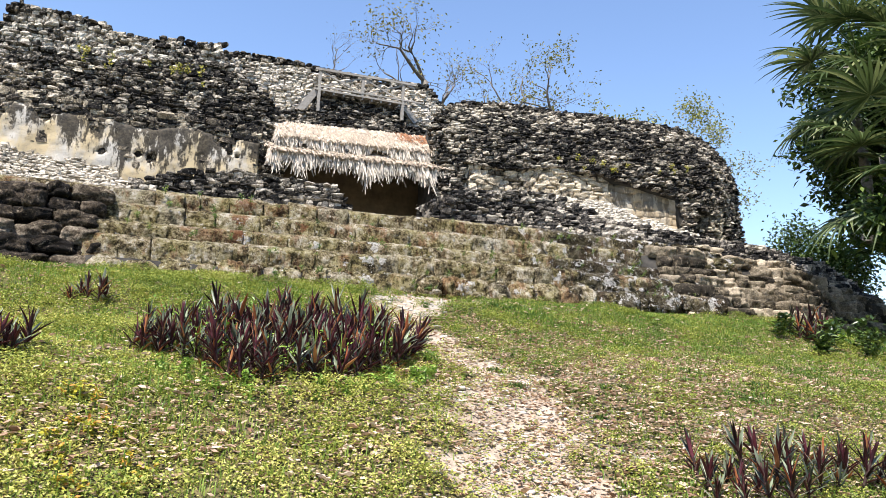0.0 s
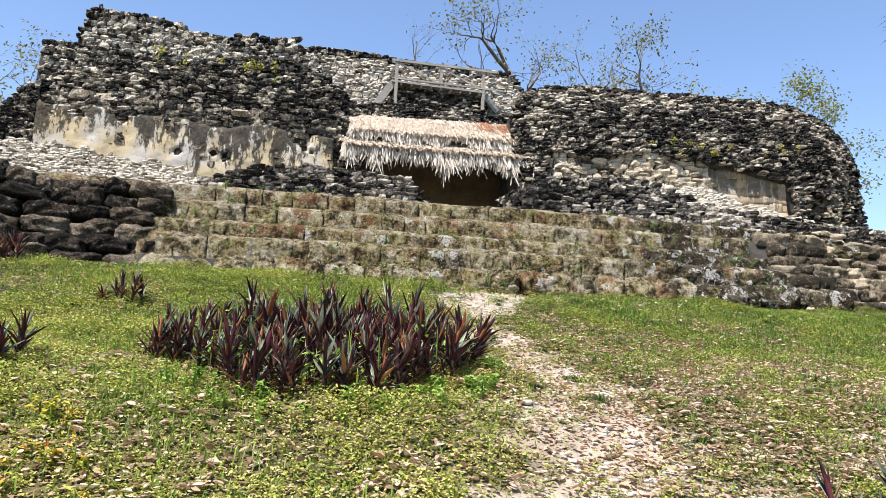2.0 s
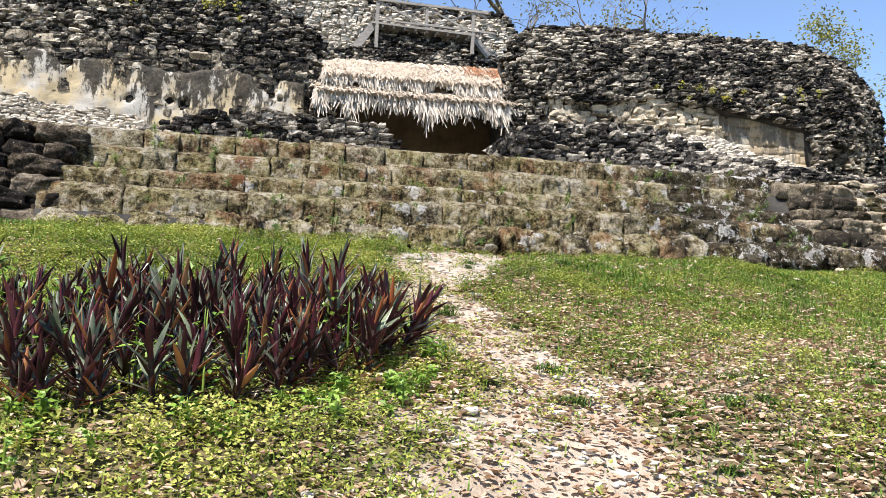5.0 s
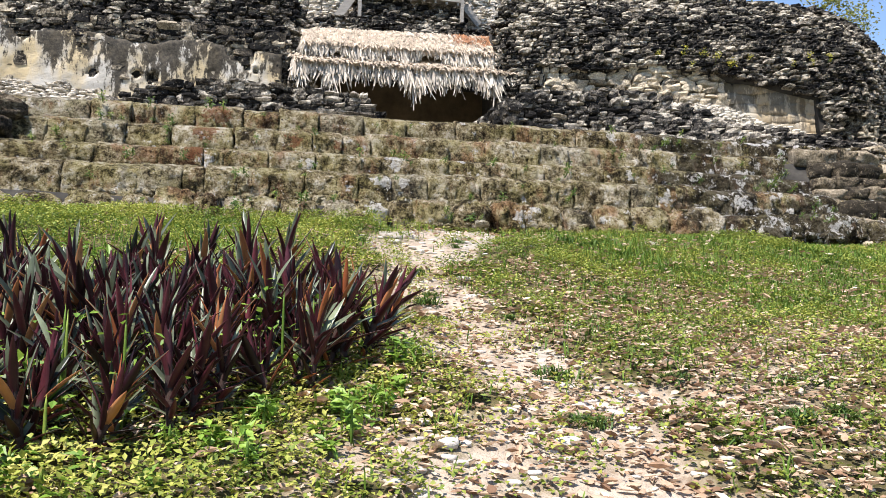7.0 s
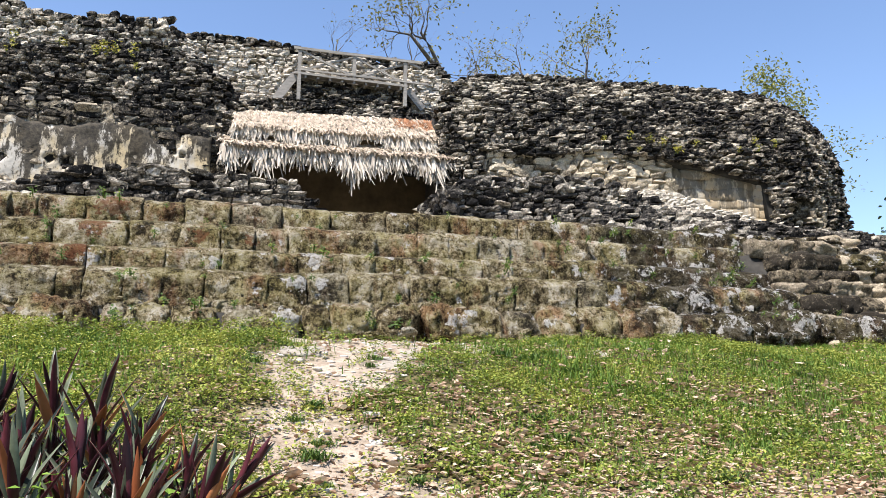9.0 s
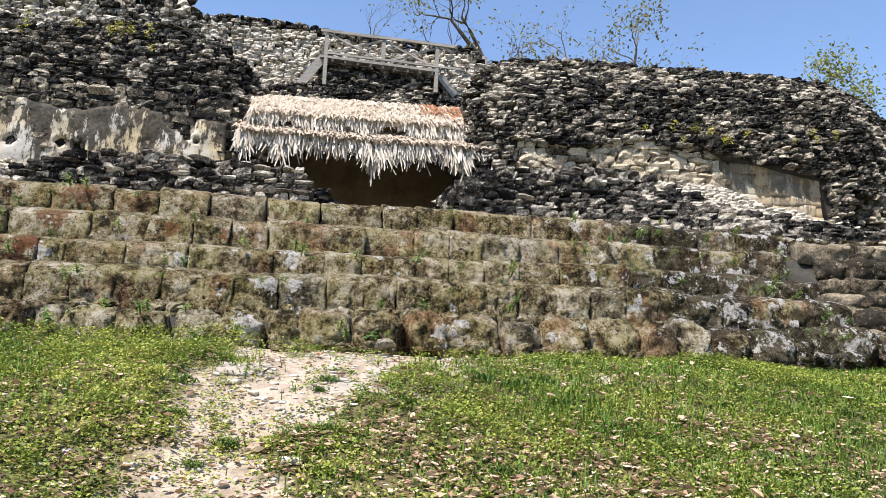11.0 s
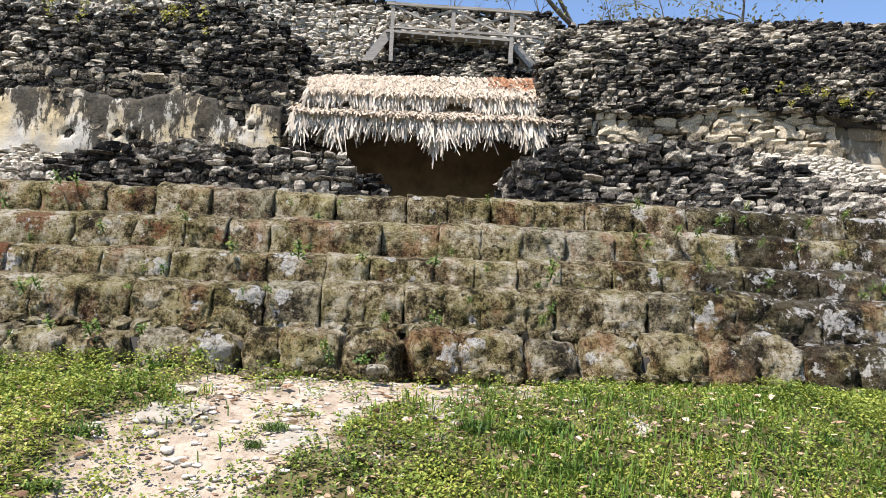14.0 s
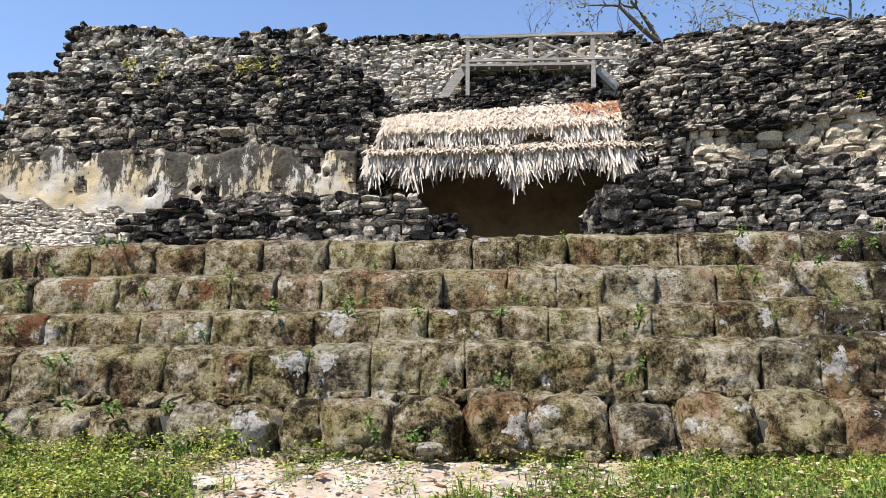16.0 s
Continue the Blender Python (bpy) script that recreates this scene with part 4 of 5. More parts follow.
x, y = spread(74000)
keep = g.random(len(x)) < np.clip(0.22 + 1.4 * patchy(x, y, 2.4, 1) * (0.25 + 0.75 * patchy(x, y, 7.3, 2)), 0, 1) * np.clip(1.0 - 1.0 * on_path(x, y), 0.22, 1) * np.where(x > 1.0, 0.85, 1.0) * (1 - 0.72 * drift(x, y))
x, y = np.repeat(x[keep], 14), np.repeat(y[keep], 14)  # small sprigs of fourteen leaves
n_ = len(x)
hgt = g.uniform(0.0, 1.0, n_)
dx, dy = g.normal(0, 0.034, n_), g.normal(0, 0.034, n_)
v, f = scatter_small(np.stack([x + dx, y + dy, ground_z(x + dx, y + dy) + 0.004 + hgt * 0.15 * (0.15 + patchy(x, y, 2.3, 3) ** 1.8)], -1), np.arctan2(dy, dx) + g.normal(0, 0.6, n_), g.normal(0.2, 0.35, n_), g.normal(0, 0.4, n_), g.uniform(0.017, 0.038, n_), g.uniform(0.012, 0.025, n_))
tagged(new("ground_weeds", triangles("ground_weeds", v, f, MAT_WEED)), "low yellow-green weeds covering the slope", kind="stuff", category="ground cover")

x, y = spread(260000)
base_strip = np.clip((y - 13.2) / 1.2, 0, 1) * np.clip((np.abs(x + 0.2) - 1.3) / 0.8, 0, 1)
right = np.clip((x + 0.3) / 1.5, 0, 1) * np.clip((y - 10.5) / 1.5, 0, 1)
keep = g.random(len(x)) < np.clip(0.14 + 0.65 * patchy(x, y, 2.2, 5) * patchy(x, y, 4.7, 6) + 0.95 * right * patchy(x, y, 3.1, 7) ** 1.4 + 0.5 * base_strip * patchy(x, y, 3.9, 15), 0, 1) * np.clip(1.0 - 1.2 * on_path(x, y), 0.02, 1) * (1 - 0.7 * drift(x, y))
x, y, tall = x[keep], y[keep], base_strip[keep]
n_ = len(x)
v, f = scatter_blades(np.stack([x, y, ground_z(x, y) - 0.005], -1), g.uniform(0, 6.28, n_), g.uniform(0.2, 0.9, n_), g.uniform(0.045, 0.14, n_) * (1 - 0.25 * tall), g.uniform(0.003, 0.006, n_))
sheet("grass", "tufts of fresh green grass on the slope", v, f, MAT_GRASS)

x, y = spread(150000)
litter = 0.08 + 0.95 * drift(x, y) + 0.34 * np.clip(x, 0, 1) * patchy(x, y, 2.7, 18) ** 2 + 0.80 * patchy(x, y, 1.3, 8) ** 1.3 * patchy(x, y, 4.1, 12) + 0.45 * np.exp(-((x + 0.3) / 1.7) ** 2 - ((y - 8.2) / 1.2) ** 2) * patchy(x, y, 3.7, 14) + 0.62 * np.clip((-2.6 - x) / 1.0, 0, 1) * np.clip((9.5 - y) / 1.5, 0, 1) * patchy(x, y, 2.9, 16) + 0.34 * np.clip(1.4 - np.abs(x - np.interp(y, PATH_Y, PATH_X)) / 1.6, 0, 1) - 0.12 * on_path(x, y)
keep = g.random(len(x)) < np.clip(litter, 0, 1) * np.where(y > 12.8, 0.3, 1) * np.where((y > 9.6) & (on_path(x, y) > 0.6), 0.5, 1)
x, y = x[keep], y[keep]
n_ = len(x)
v, f = scatter_ovals(np.stack([x, y, ground_z(x, y) + g.uniform(0.010, 0.055, n_) * (1 - 0.6 * on_path(x, y))], -1), g.uniform(0, 6.28, n_), g.normal(0.0, 0.15, n_), g.normal(0, 0.2, n_), g.uniform(0.024, 0.078, n_) * (big := np.where(g.random(n_) < 0.12, 1.5, 1.0)), g.uniform(0.014, 0.040, n_) * big, g.uniform(-0.16, 0.28, n_))
tagged(new("leaf_litter", triangles("leaf_litter", v, f, MAT_LITTER)), "dry tan leaves scattered over the slope and path", kind="stuff", category="ground cover")

x, y = g.uniform(-16, 16, 90000), g.uniform(-4, 15, 90000)
fade = np.clip((16 - np.abs(x)) / 6, 0, 1) * np.clip((y + 4) / 5, 0, 1)
keep = ((np.abs(x) > 9.45) | (y < 5.25)) & (g.random(len(x)) < fade * (0.35 + 0.65 * patchy(x, y, 1.7, 1)) * np.clip(1.0 - on_path(x, y), 0.1, 1)) & (ground_z(x, y) < 1.1)
x, y = np.repeat(x[keep], 9), np.repeat(y[keep], 9)
n_ = len(x)
dx, dy = g.normal(0, 0.045, n_), g.normal(0, 0.045, n_)
v, f = scatter_small(np.stack([x + dx, y + dy, ground_z(x + dx, y + dy) + g.uniform(0.004, 0.07, n_)], -1), np.arctan2(dy, dx) + g.normal(0, 0.6, n_), g.normal(0.2, 0.35, n_), g.normal(0, 0.4, n_), g.uniform(0.025, 0.05, n_), g.uniform(0.018, 0.034, n_))
tagged(new("outer_weeds", triangles("outer_weeds", v, f, MAT_WEED)), "low yellow-green weeds on the outer slope", kind="stuff", category="ground cover")
x, y = g.uniform(-15, 15, 60000), g.uniform(-3, 15, 60000)
keep = ((np.abs(x) > 9.45) | (y < 5.25)) & (g.random(len(x)) < 0.12 + 0.5 * patchy(x, y, 1.3, 8)) & (ground_z(x, y) < 1.1)
x, y = x[keep], y[keep]
n_ = len(x)
v, f = scatter_ovals(np.stack([x, y, ground_z(x, y) + g.uniform(0.012, 0.05, n_)], -1), g.uniform(0, 6.28, n_), g.normal(0, 0.22, n_), g.normal(0, 0.3, n_), g.uniform(0.03, 0.09, n_), g.uniform(0.018, 0.045, n_), g.uniform(-0.16, 0.28, n_))
tagged(new("outer_litter", triangles("outer_litter", v, f, MAT_LITTER)), "dry tan leaves scattered over the outer slope", kind="stuff", category="ground cover")

x, y = g.uniform(-24, 24, 60000), g.uniform(-14, 15, 60000)
keep = ((np.abs(x) > 9.4) | (y < 5.3)) & (g.random(len(x)) > on_path(x, y)) & (ground_z(x, y) < 1.1)
x, y = x[keep], y[keep]
n_ = len(x)
v, f = scatter_blades(np.stack([x, y, ground_z(x, y) - 0.01], -1), g.uniform(0, 6.28, n_), g.uniform(0.3, 1.0, n_), g.uniform(0.08, 0.2, n_), g.uniform(0.01, 0.02, n_))
sheet("outer_grass", "coarse grass on the lower and outer slope", v, f, MAT_GRASS)

verts, faces, base = [], [], 0
cx, cy_ = spread(16000, -4.5, 3.0, 5.2, 14.9)
for px, py in zip(cx, cy_):
    if g.random() > float(on_path(px, py)) * 0.6 * float(patchy(px, py, 3.3, 9)) + 0.01:
        continue
    pv, pf = PEBBLES[int(g.integers(14))]
    s = g.uniform(0.012, 0.045) * (1.8 if g.random() < 0.06 else 1)
    m = np.array(pose(px, py, float(ground_z(px, py)) + s * 0.05, 0, 0, g.uniform(0, 360)) @ Matrix.Diagonal((s * 1.7, s * 1.2, s * 0.55, 1)))
    verts.append(pv @ m[:3, :3].T + m[:3, 3])
    faces += [tuple(k + base for k in q) for q in pf]
    base += len(pv)
tagged(new("path_chips", mesh_of("path_chips", np.concatenate(verts), faces, MAT_CHIP)), "pale limestone chips trodden into the path", kind="stuff", category="gravel")

# flat stones bedded in the path and along the foot of the stairway
MAT_FLAG = simple("worn_pale_flagstone", (0.24, 0.21, 0.165), (0.45, 0.40, 0.325), 6, vary=0.25, bump=0.6, dist=0.02)
FLAGS = [mesh_of("flagstone", *rough_stone(np.random.default_rng(700 + i), (9, 9, 2), 9.0, 0.34, pit=0.05), MAT_FLAG) for i in range(5)]
flag_spots = [(-1.5, 14.35), (-1.05, 14.3), (-0.6, 14.4), (-0.15, 14.3), (0.3, 14.42), (0.7, 14.35), (1.1, 14.45), (-0.9, 13.95), (-0.3, 13.9), (0.15, 13.95), (-1.75, 14.5), (-0.5, 13.6), (0.45, 14.05),
              (-1.25, 8.9), (-1.0, 10.4), (-1.3, 11.25), (-1.5, 9.7), (-1.1, 12.6), (-1.5, 12.3)]
flag_spots += [(g.uniform(-2.2, 1.9), g.uniform(13.7, 14.6)) for _ in range(20)]
for i, (px, py) in enumerate(flag_spots):
    s = g.uniform(0.16, 0.42) if py > 13 else g.uniform(0.16, 0.34)
    ob = new("flagstone", FLAGS[i % 5])
    ob.matrix_basis = pose(px + g.normal(0, 0.05), py + g.normal(0, 0.04), float(ground_z(px, py)) - 0.034, math.degrees(math.atan2(float(ground_z(px, py + 0.2)) - float(ground_z(px, py - 0.2)), 0.4)), 0, 0) @ pose(0, 0, 0, 0, 0, g.uniform(0, 360)) @ Matrix.Diagonal((s, s * 0.72, 0.06, 1))
    tagged(ob, "worn pale flagstone bedded in the dirt path", "stone", "flagstones in the path")

# ---- boat lilies ----
def two_tone(name, a, b, rough):
    n = Nodes(name, rough, 0.25)
    n.color(n.mix(n.math("MULTIPLY", n.ramp(n.noise(9, 4, 0.6), (0.25, 0.2), (0.7, 1.0)), n.rnd()), a, b))
    n.bump(n.noise(120, 2, stretch=(1, 1, 0.2)), 0.15, 0.004)
    return n.m


MAT_LILY_TOP = two_tone("lily_leaf_face", (0.010, 0.014, 0.008), (0.25, 0.29, 0.175), 0.36)
MAT_LILY_UNDER = two_tone("lily_leaf_underside", (0.012, 0.003, 0.005), (0.13, 0.028, 0.036), 0.40)
MAT_LILY_OLD = two_tone("lily_leaf_old", (0.24, 0.065, 0.022), (0.46, 0.21, 0.085), 0.6)
MAT_LILY_STEM = simple("lily_stem", (0.016, 0.009, 0.008), (0.06, 0.034, 0.026), 25)


def blade(seed, under=None):
    """A stiff, folded lance leaf with two faces, lying along +x from its foot, 1 long."""
    r = np.random.default_rng(seed)
    verts, faces, slots = [], [], []
    n = 7
    bow = r.uniform(-0.03, 0.16)
    for k in range(n + 1):
        t = k / n
        half = 0.072 * (math.sin(math.pi * min(1, 0.16 + t * 0.84) ** 0.85) ** 0.8 if t < 1 else 0.0) + 0.003
        fold = 0.55 * (1 - 0.5 * t)
        zc = -bow * t * t
        for s in (-1, 0, 1):
            verts.append((t, s * half, zc + abs(s) * half * fold))
    m = len(verts)
    verts += [(vx, vy, vz - 0.006) for vx, vy, vz in verts]
    for k in range(n):
        for s in (0, 1):
            a = 3 * k + s
            faces.append((a, a + 3, a + 4, a + 1))
            slots.append(0)
            faces.append((m + a + 1, m + a + 4, m + a + 3, m + a))
            slots.append(1)
        for a, b_ in ((3 * k, 3 * k + 3), (3 * k + 5, 3 * k + 2)):
            faces.append((a, m + a, m + b_, b_))
            slots.append(1)
    return mesh_of("leaf", verts, faces, [MAT_LILY_TOP, under or MAT_LILY_UNDER], slots=slots)


LILY_BLADES = [blade(800 + i) for i in range(5)]
OLD_BLADE = blade(810, MAT_LILY_OLD)


def boat_lily(seed):
    """One rosette on a short stem."""
    r = np.random.default_rng(seed)
    hgt = r.uniform(0.15, 0.36)
    v, f = rough_stone(r, (3, 3, 4), 2.4, 0.15)
    v = v * (0.030, 0.030, hgt + 0.10) + (0, 0, hgt / 2)
    plant = new("boat_lily", mesh_of("lily_stem", v, f, MAT_LILY_STEM))
    tagged(plant, "boat lily with stiff dark green and purple leaves", "plant", "boat lilies on the slope")
    n = int(r.integers(21, 25))
    for k in range(n):
        t = k / n
        rise = 86 - 70 * t + r.normal(0, 12)
        if k >= n - 2 and r.random() < 0.55:
            rise -= 22
        ln = r.uniform(0.145, 0.235) * (0.75 + 0.3 * math.sin(math.pi * min(1, t + 0.15)))
        m = pose(0, 0, hgt * (1 - 0.95 * t), 0, 0, k * 137.5 + r.normal(0, 12)) @ pose(0.012, 0, 0, 0, -rise, 0) @ Matrix.Diagonal((ln, ln * r.uniform(0.85, 1.2), ln, 1))
        part("leaf", OLD_BLADE if r.random() < (0.7 if k >= n - 3 else 0.12) else LILY_BLADES[int(r.integers(5))], plant, m=m)
    return plant


def inside(poly, px, py):
    c = False
    for (x1, y1), (x2, y2) in zip(poly, poly[1:] + poly[:1]):
        if (y1 > py) != (y2 > py) and px < (x2 - x1) * (py - y1) / (y2 - y1) + x1:
            c = not c
    return c


PATCH = [(-5.25, 9.95), (-4.7, 9.7), (-4.45, 8.85), (-4.05, 8.75), (-3.5, 8.75), (-3.2, 8.85), (-2.85, 9.3), (-2.5, 9.5), (-2.1, 10.1), (-2.3, 10.55), (-2.65, 10.9), (-3.0, 11.35), (-3.35, 11.45), (-3.6, 11.1), (-3.95, 10.9), (-4.3, 11.3), (-4.75, 11.0), (-5.0, 10.45)]
spots = [(-3.32, 8.98), (-3.06, 9.14)]
yy = 8.45
while yy < 12.9:
    xx = -5.5
    while xx < -2.0:
        q = (xx + g.normal(0, 0.06), yy + g.normal(0, 0.06))
        if inside(PATCH, *q) and min(math.hypot(q[0] - a, q[1] - b_) for a, b_ in spots) > 0.09:
            spots.append(q)
        xx += 0.135
    yy += 0.14
spots += [(-5.9, 12.15), (-5.72, 12.25), (-5.6, 12.12), (-5.8, 12.4), (-5.5, 12.3)]
spots += [(-6.25 + g.normal(0, 0.25), 9.35 + g.normal(0, 0.18)) for _ in range(12)]
spots += [(-7.35 + g.normal(0, 0.22), 13.9 + g.normal(0, 0.16)) for _ in range(8)]
spots += [(xx, 6.72 + 0.12 * math.sin(xx * 3) + dy) for dy in (0.0, 0.22, 0.42) for xx in np.arange(-0.95 + dy * 0.4, 1.5, 0.24)]
spots += [(6.8 + g.normal(0, 0.35), 12.7 + g.normal(0, 0.22)) for _ in range(9)]
LILIES, FAR_LILIES = [], []


def merged(plant):
    """The same rosette with its leaves in one part, for those that stand farther off."""
    verts, faces, slots, base = [], [], [], 0
    for leaf in plant.children:
        me = leaf.data
        a = np.array(leaf.matrix_basis)
        verts += [tuple(a[:3, :3] @ np.array(q.co) + a[:3, 3]) for q in me.vertices]
        faces += [tuple(k + base for k in q.vertices) for q in me.polygons]
        slots += [q.material_index + (2 if me.materials[1] == MAT_LILY_OLD and q.material_index else 0) for q in me.polygons]
        base += len(me.vertices)
    whole = new("boat_lily", plant.data)
    tagged(whole, "boat lily with stiff dark green and purple leaves", "plant", "boat lilies on the slope")
    part("leaves", mesh_of("leaves", verts, faces, [MAT_LILY_TOP, MAT_LILY_UNDER, MAT_LILY_TOP, MAT_LILY_OLD], slots=slots), whole)
    return whole


for i, (px, py) in enumerate(spots):
    m = pose(px, py, float(ground_z(px, py)) - 0.01, g.normal(0, 11), g.normal(0, 11), g.uniform(0, 360))
    if i < 10:
        ob = boat_lily(900 + i)
        ob.matrix_basis = m
        LILIES.append(ob)
        FAR_LILIES.append(merged(ob))
    else:
        s = g.uniform(0.8, 1.2) * (1.0 + 0.12 * max(0.0, min(2.0, py - 9.4))) if px > -4.3 and py > 8 else g.uniform(0.75, 1.05)
        ob = copy_thing((LILIES if py < 9.2 else FAR_LILIES)[int(g.integers(10))], m)
        ob.scale = (s, s, s * g.uniform(0.9, 1.15))


for ob, (px, py) in zip(FAR_LILIES, [(-4.2 + 0.2 * i, 10.9 - 0.12 * abs(i - 5) + 0.06 * (i % 3)) for i in range(10)]):
    ob.matrix_basis = pose(px, py, float(ground_z(px, py)) - 0.01, 0, 0, 37 * px)


def seedling(seed, hgt, n, size, mat, name="seedling", label="bright green broad-leaved seedling among the lilies"):
    """A small broad-leaved plant: a stalk and rounded leaves."""
    r = np.random.default_rng(seed)
    p = np.stack([r.normal(0, hgt * 0.16, n), r.normal(0, hgt * 0.16, n), r.uniform(hgt * 0.25, hgt, n)], -1)
    v, f = scatter_leaves(p, r.uniform(0, 6.28, n), r.normal(0.1, 0.4, n), r.normal(0, 0.3, n), r.uniform(0.6, 1.2, n) * size, r.uniform(0.4, 0.7, n) * size)
    vs, fs = rough_stone(r, (2, 2, 4), 2.4, 0.1)
    ob = new(name, mesh_of("stalk", vs * (0.012, 0.012, hgt) + (0, 0, hgt / 2), fs, MAT_GRASS))
    part("leaves", mesh_of("leaves", v, f, mat, smooth=False), ob)
    return tagged(ob, label, "plant", "seedlings on the slope")


for i, (px, py, hh, n, s) in enumerate(((-3.75, 8.95, 0.30, 26, 0.08), (-3.62, 9.05, 0.34, 24, 0.09), (-4.35, 9.2, 0.28, 22, 0.07), (-6.5, 9.0, 0.42, 34, 0.11), (-6.7, 9.3, 0.38, 30, 0.10), (-2.9, 11.5, 0.42, 26, 0.08),
                                        (-4.9, 10.6, 0.5, 24, 0.07), (-3.9, 10.9, 0.5, 24, 0.07), (-4.2, 8.3, 0.2, 26, 0.05), (-3.9, 11.6, 0.4, 20, 0.09), (-7.6, 13.5, 0.4, 34, 0.10), (-7.9, 13.9, 0.45, 34, 0.10), (6.2, 12.9, 0.35, 40, 0.09), (7.3, 12.4, 0.4, 50, 0.10), (7.7, 12.9, 0.45, 50, 0.10))):
    ob = seedling(950 + i, hh, n, s, MAT_BROAD)
    ob.location = (px, py, float(ground_z(px, py)) - 0.01)
MAT_LOWBUSH = leaf_material("low_bush_leaves", ((0.0, (0.016, 0.035, 0.010)), (0.6, (0.05, 0.095, 0.018)), (1.0, (0.14, 0.20, 0.035))), 0.4, 0.45, 0.2)
MAT_TURNING = leaf_material("yellow_orange_seedling_leaves", ((0.0, (0.30, 0.34, 0.03)), (0.6, (0.52, 0.42, 0.04)), (1.0, (0.55, 0.22, 0.05))), 0.5, 0.3, 0.3)
for i in range(34):  # yellowing seedlings in loose tufts
    ax, ay = ((-5.46, 8.24), (-5.14, 7.94), (-5.5, 7.7), (-4.97, 7.26), (-5.4, 7.2), (-6.2, 8.0), (-5.9, 7.4))[i % 7]
    px, py = ax + g.normal(0, 0.14), ay + g.normal(0, 0.10)
    ob = seedling(930 + i % 6, g.uniform(0.08, 0.17), 20, g.uniform(0.04, 0.06), MAT_TURNING, label="yellowing seedling among the grass and dead leaves")
    ob.location = (px, py, float(ground_z(px, py)) - 0.01)
for i, (px, py, hh) in enumerate(((5.9, 11.6, 0.45), (6.5, 11.9, 0.6), (7.0, 11.5, 0.55), (7.5, 12.1, 0.7), (6.1, 12.6, 0.5), (8.1, 11.8, 0.7))):
    ob = seedling(940 + i, hh, 160, 0.13, MAT_LOWBUSH, "low_bush", "low dark green bush at the edge of the slope")
    ob.location = (px, py, float(ground_z(px, py)) - 0.01)
for i in range(150):  # broad-leaved weeds about the foot of the lilies
    px, py = g.uniform(-4.9, -2.0), g.uniform(8.1, 10.2)
    near = min(math.hypot(px - a, py - b_) for a, b_ in spots[:200])
    if near < 0.55 and not inside(PATCH, px, py):
        ob = seedling(960 + i % 8, g.uniform(0.07, 0.2), 26, g.uniform(0.04, 0.065), MAT_BROAD, label="low broad-leaved weed at the foot of the lilies")
        ob.location = (px, py, float(ground_z(px, py)) - 0.01)
MAT_TUFT = leaf_material("dark_tuft_blades", ((0.0, (0.04, 0.085, 0.02)), (0.6, (0.09, 0.16, 0.03)), (1.0, (0.20, 0.28, 0.05))), 0.55, 0.25, 0.25)
TUFTS = []
for i in range(5):
    r = np.random.default_rng(1100 + i)
    n = 110
    v, f = scatter_blades(np.stack([r.normal(0, 0.045, n), r.normal(0, 0.04, n), np.zeros(n)], -1), r.uniform(0, 6.28, n), r.uniform(0.5, 1.5, n), r.uniform(0.04, 0.13, n), r.uniform(0.003, 0.007, n))
    TUFTS.append(mesh_of("grass_tuft", v, f, MAT_TUFT, smooth=False))
tuft_spots = [(-1.42, 9.27), (-0.91, 9.28), (-0.6, 9.7), (-1.2, 9.9), (-1.9, 10.0), (-0.3, 9.1), (0.2, 9.5), (-0.8, 13.4), (-0.2, 13.2), (0.5, 13.6)]
tuft_spots += [(g.uniform(-1.8, 4.0), g.uniform(8.3, 13.8)) for _ in range(70)]
for i, (px, py) in enumerate(tuft_spots):
    ob = new("grass_tuft", TUFTS[i % 5])
    s = g.uniform(0.5, 1.2)
    ob.matrix_basis = pose(px, py, float(ground_z(px, py)) - 0.008, 0, 0, g.uniform(0, 360)) @ Matrix.Diagonal((s, s, s * g.uniform(0.6, 1.0), 1))
    tagged(ob, "small dark green grass tuft on the slope", "grass tuft", "grass tufts on the slope")
for i in range(90):  # small seedlings that fill the gaps between the lilies
    px, py = g.uniform(-5.2, -2.1), g.uniform(8.7, 11.4)
    if inside(PATCH, px, py):
        ob = seedling(970 + i % 8, g.uniform(0.24, 0.5), 22, g.uniform(0.045, 0.075), MAT_BROAD)
        ob.location = (px, py, float(ground_z(px, py)) - 0.01)
MAT_FERN = leaf_material("wall_weeds", ((0.0, (0.04, 0.08, 0.014)), (0.6, (0.10, 0.16, 0.024)), (1.0, (0.22, 0.25, 0.04))), 0.6, 0.3, 0.25)
MAT_YELLOW = leaf_material("yellow_wall_weeds", ((0.0, (0.16, 0.16, 0.02)), (1.0, (0.46, 0.40, 0.05))), 0.6, 0.3, 0.2)
for i in range(110):  # small weeds rooted in the joints of the stairway
    k = int(g.integers(0, 5))
    fy, top = ROWS[k][0], ROWS[k][1]
    px = g.uniform(-5.5, 6.0)
    ob = seedling(1000 + i % 9, 0.13, 20, 0.035, MAT_FERN, "joint_weed", "small green weed rooted in a joint of the steps")
    ob.matrix_basis = pose(px, fy - 0.02, top + TILT_X * px - g.uniform(0.05, 0.38), 55, 0, 0) @ Matrix.Diagonal((g.uniform(0.6, 1.5),) * 3 + (1,))
    tagged(ob, group="weeds in the steps")
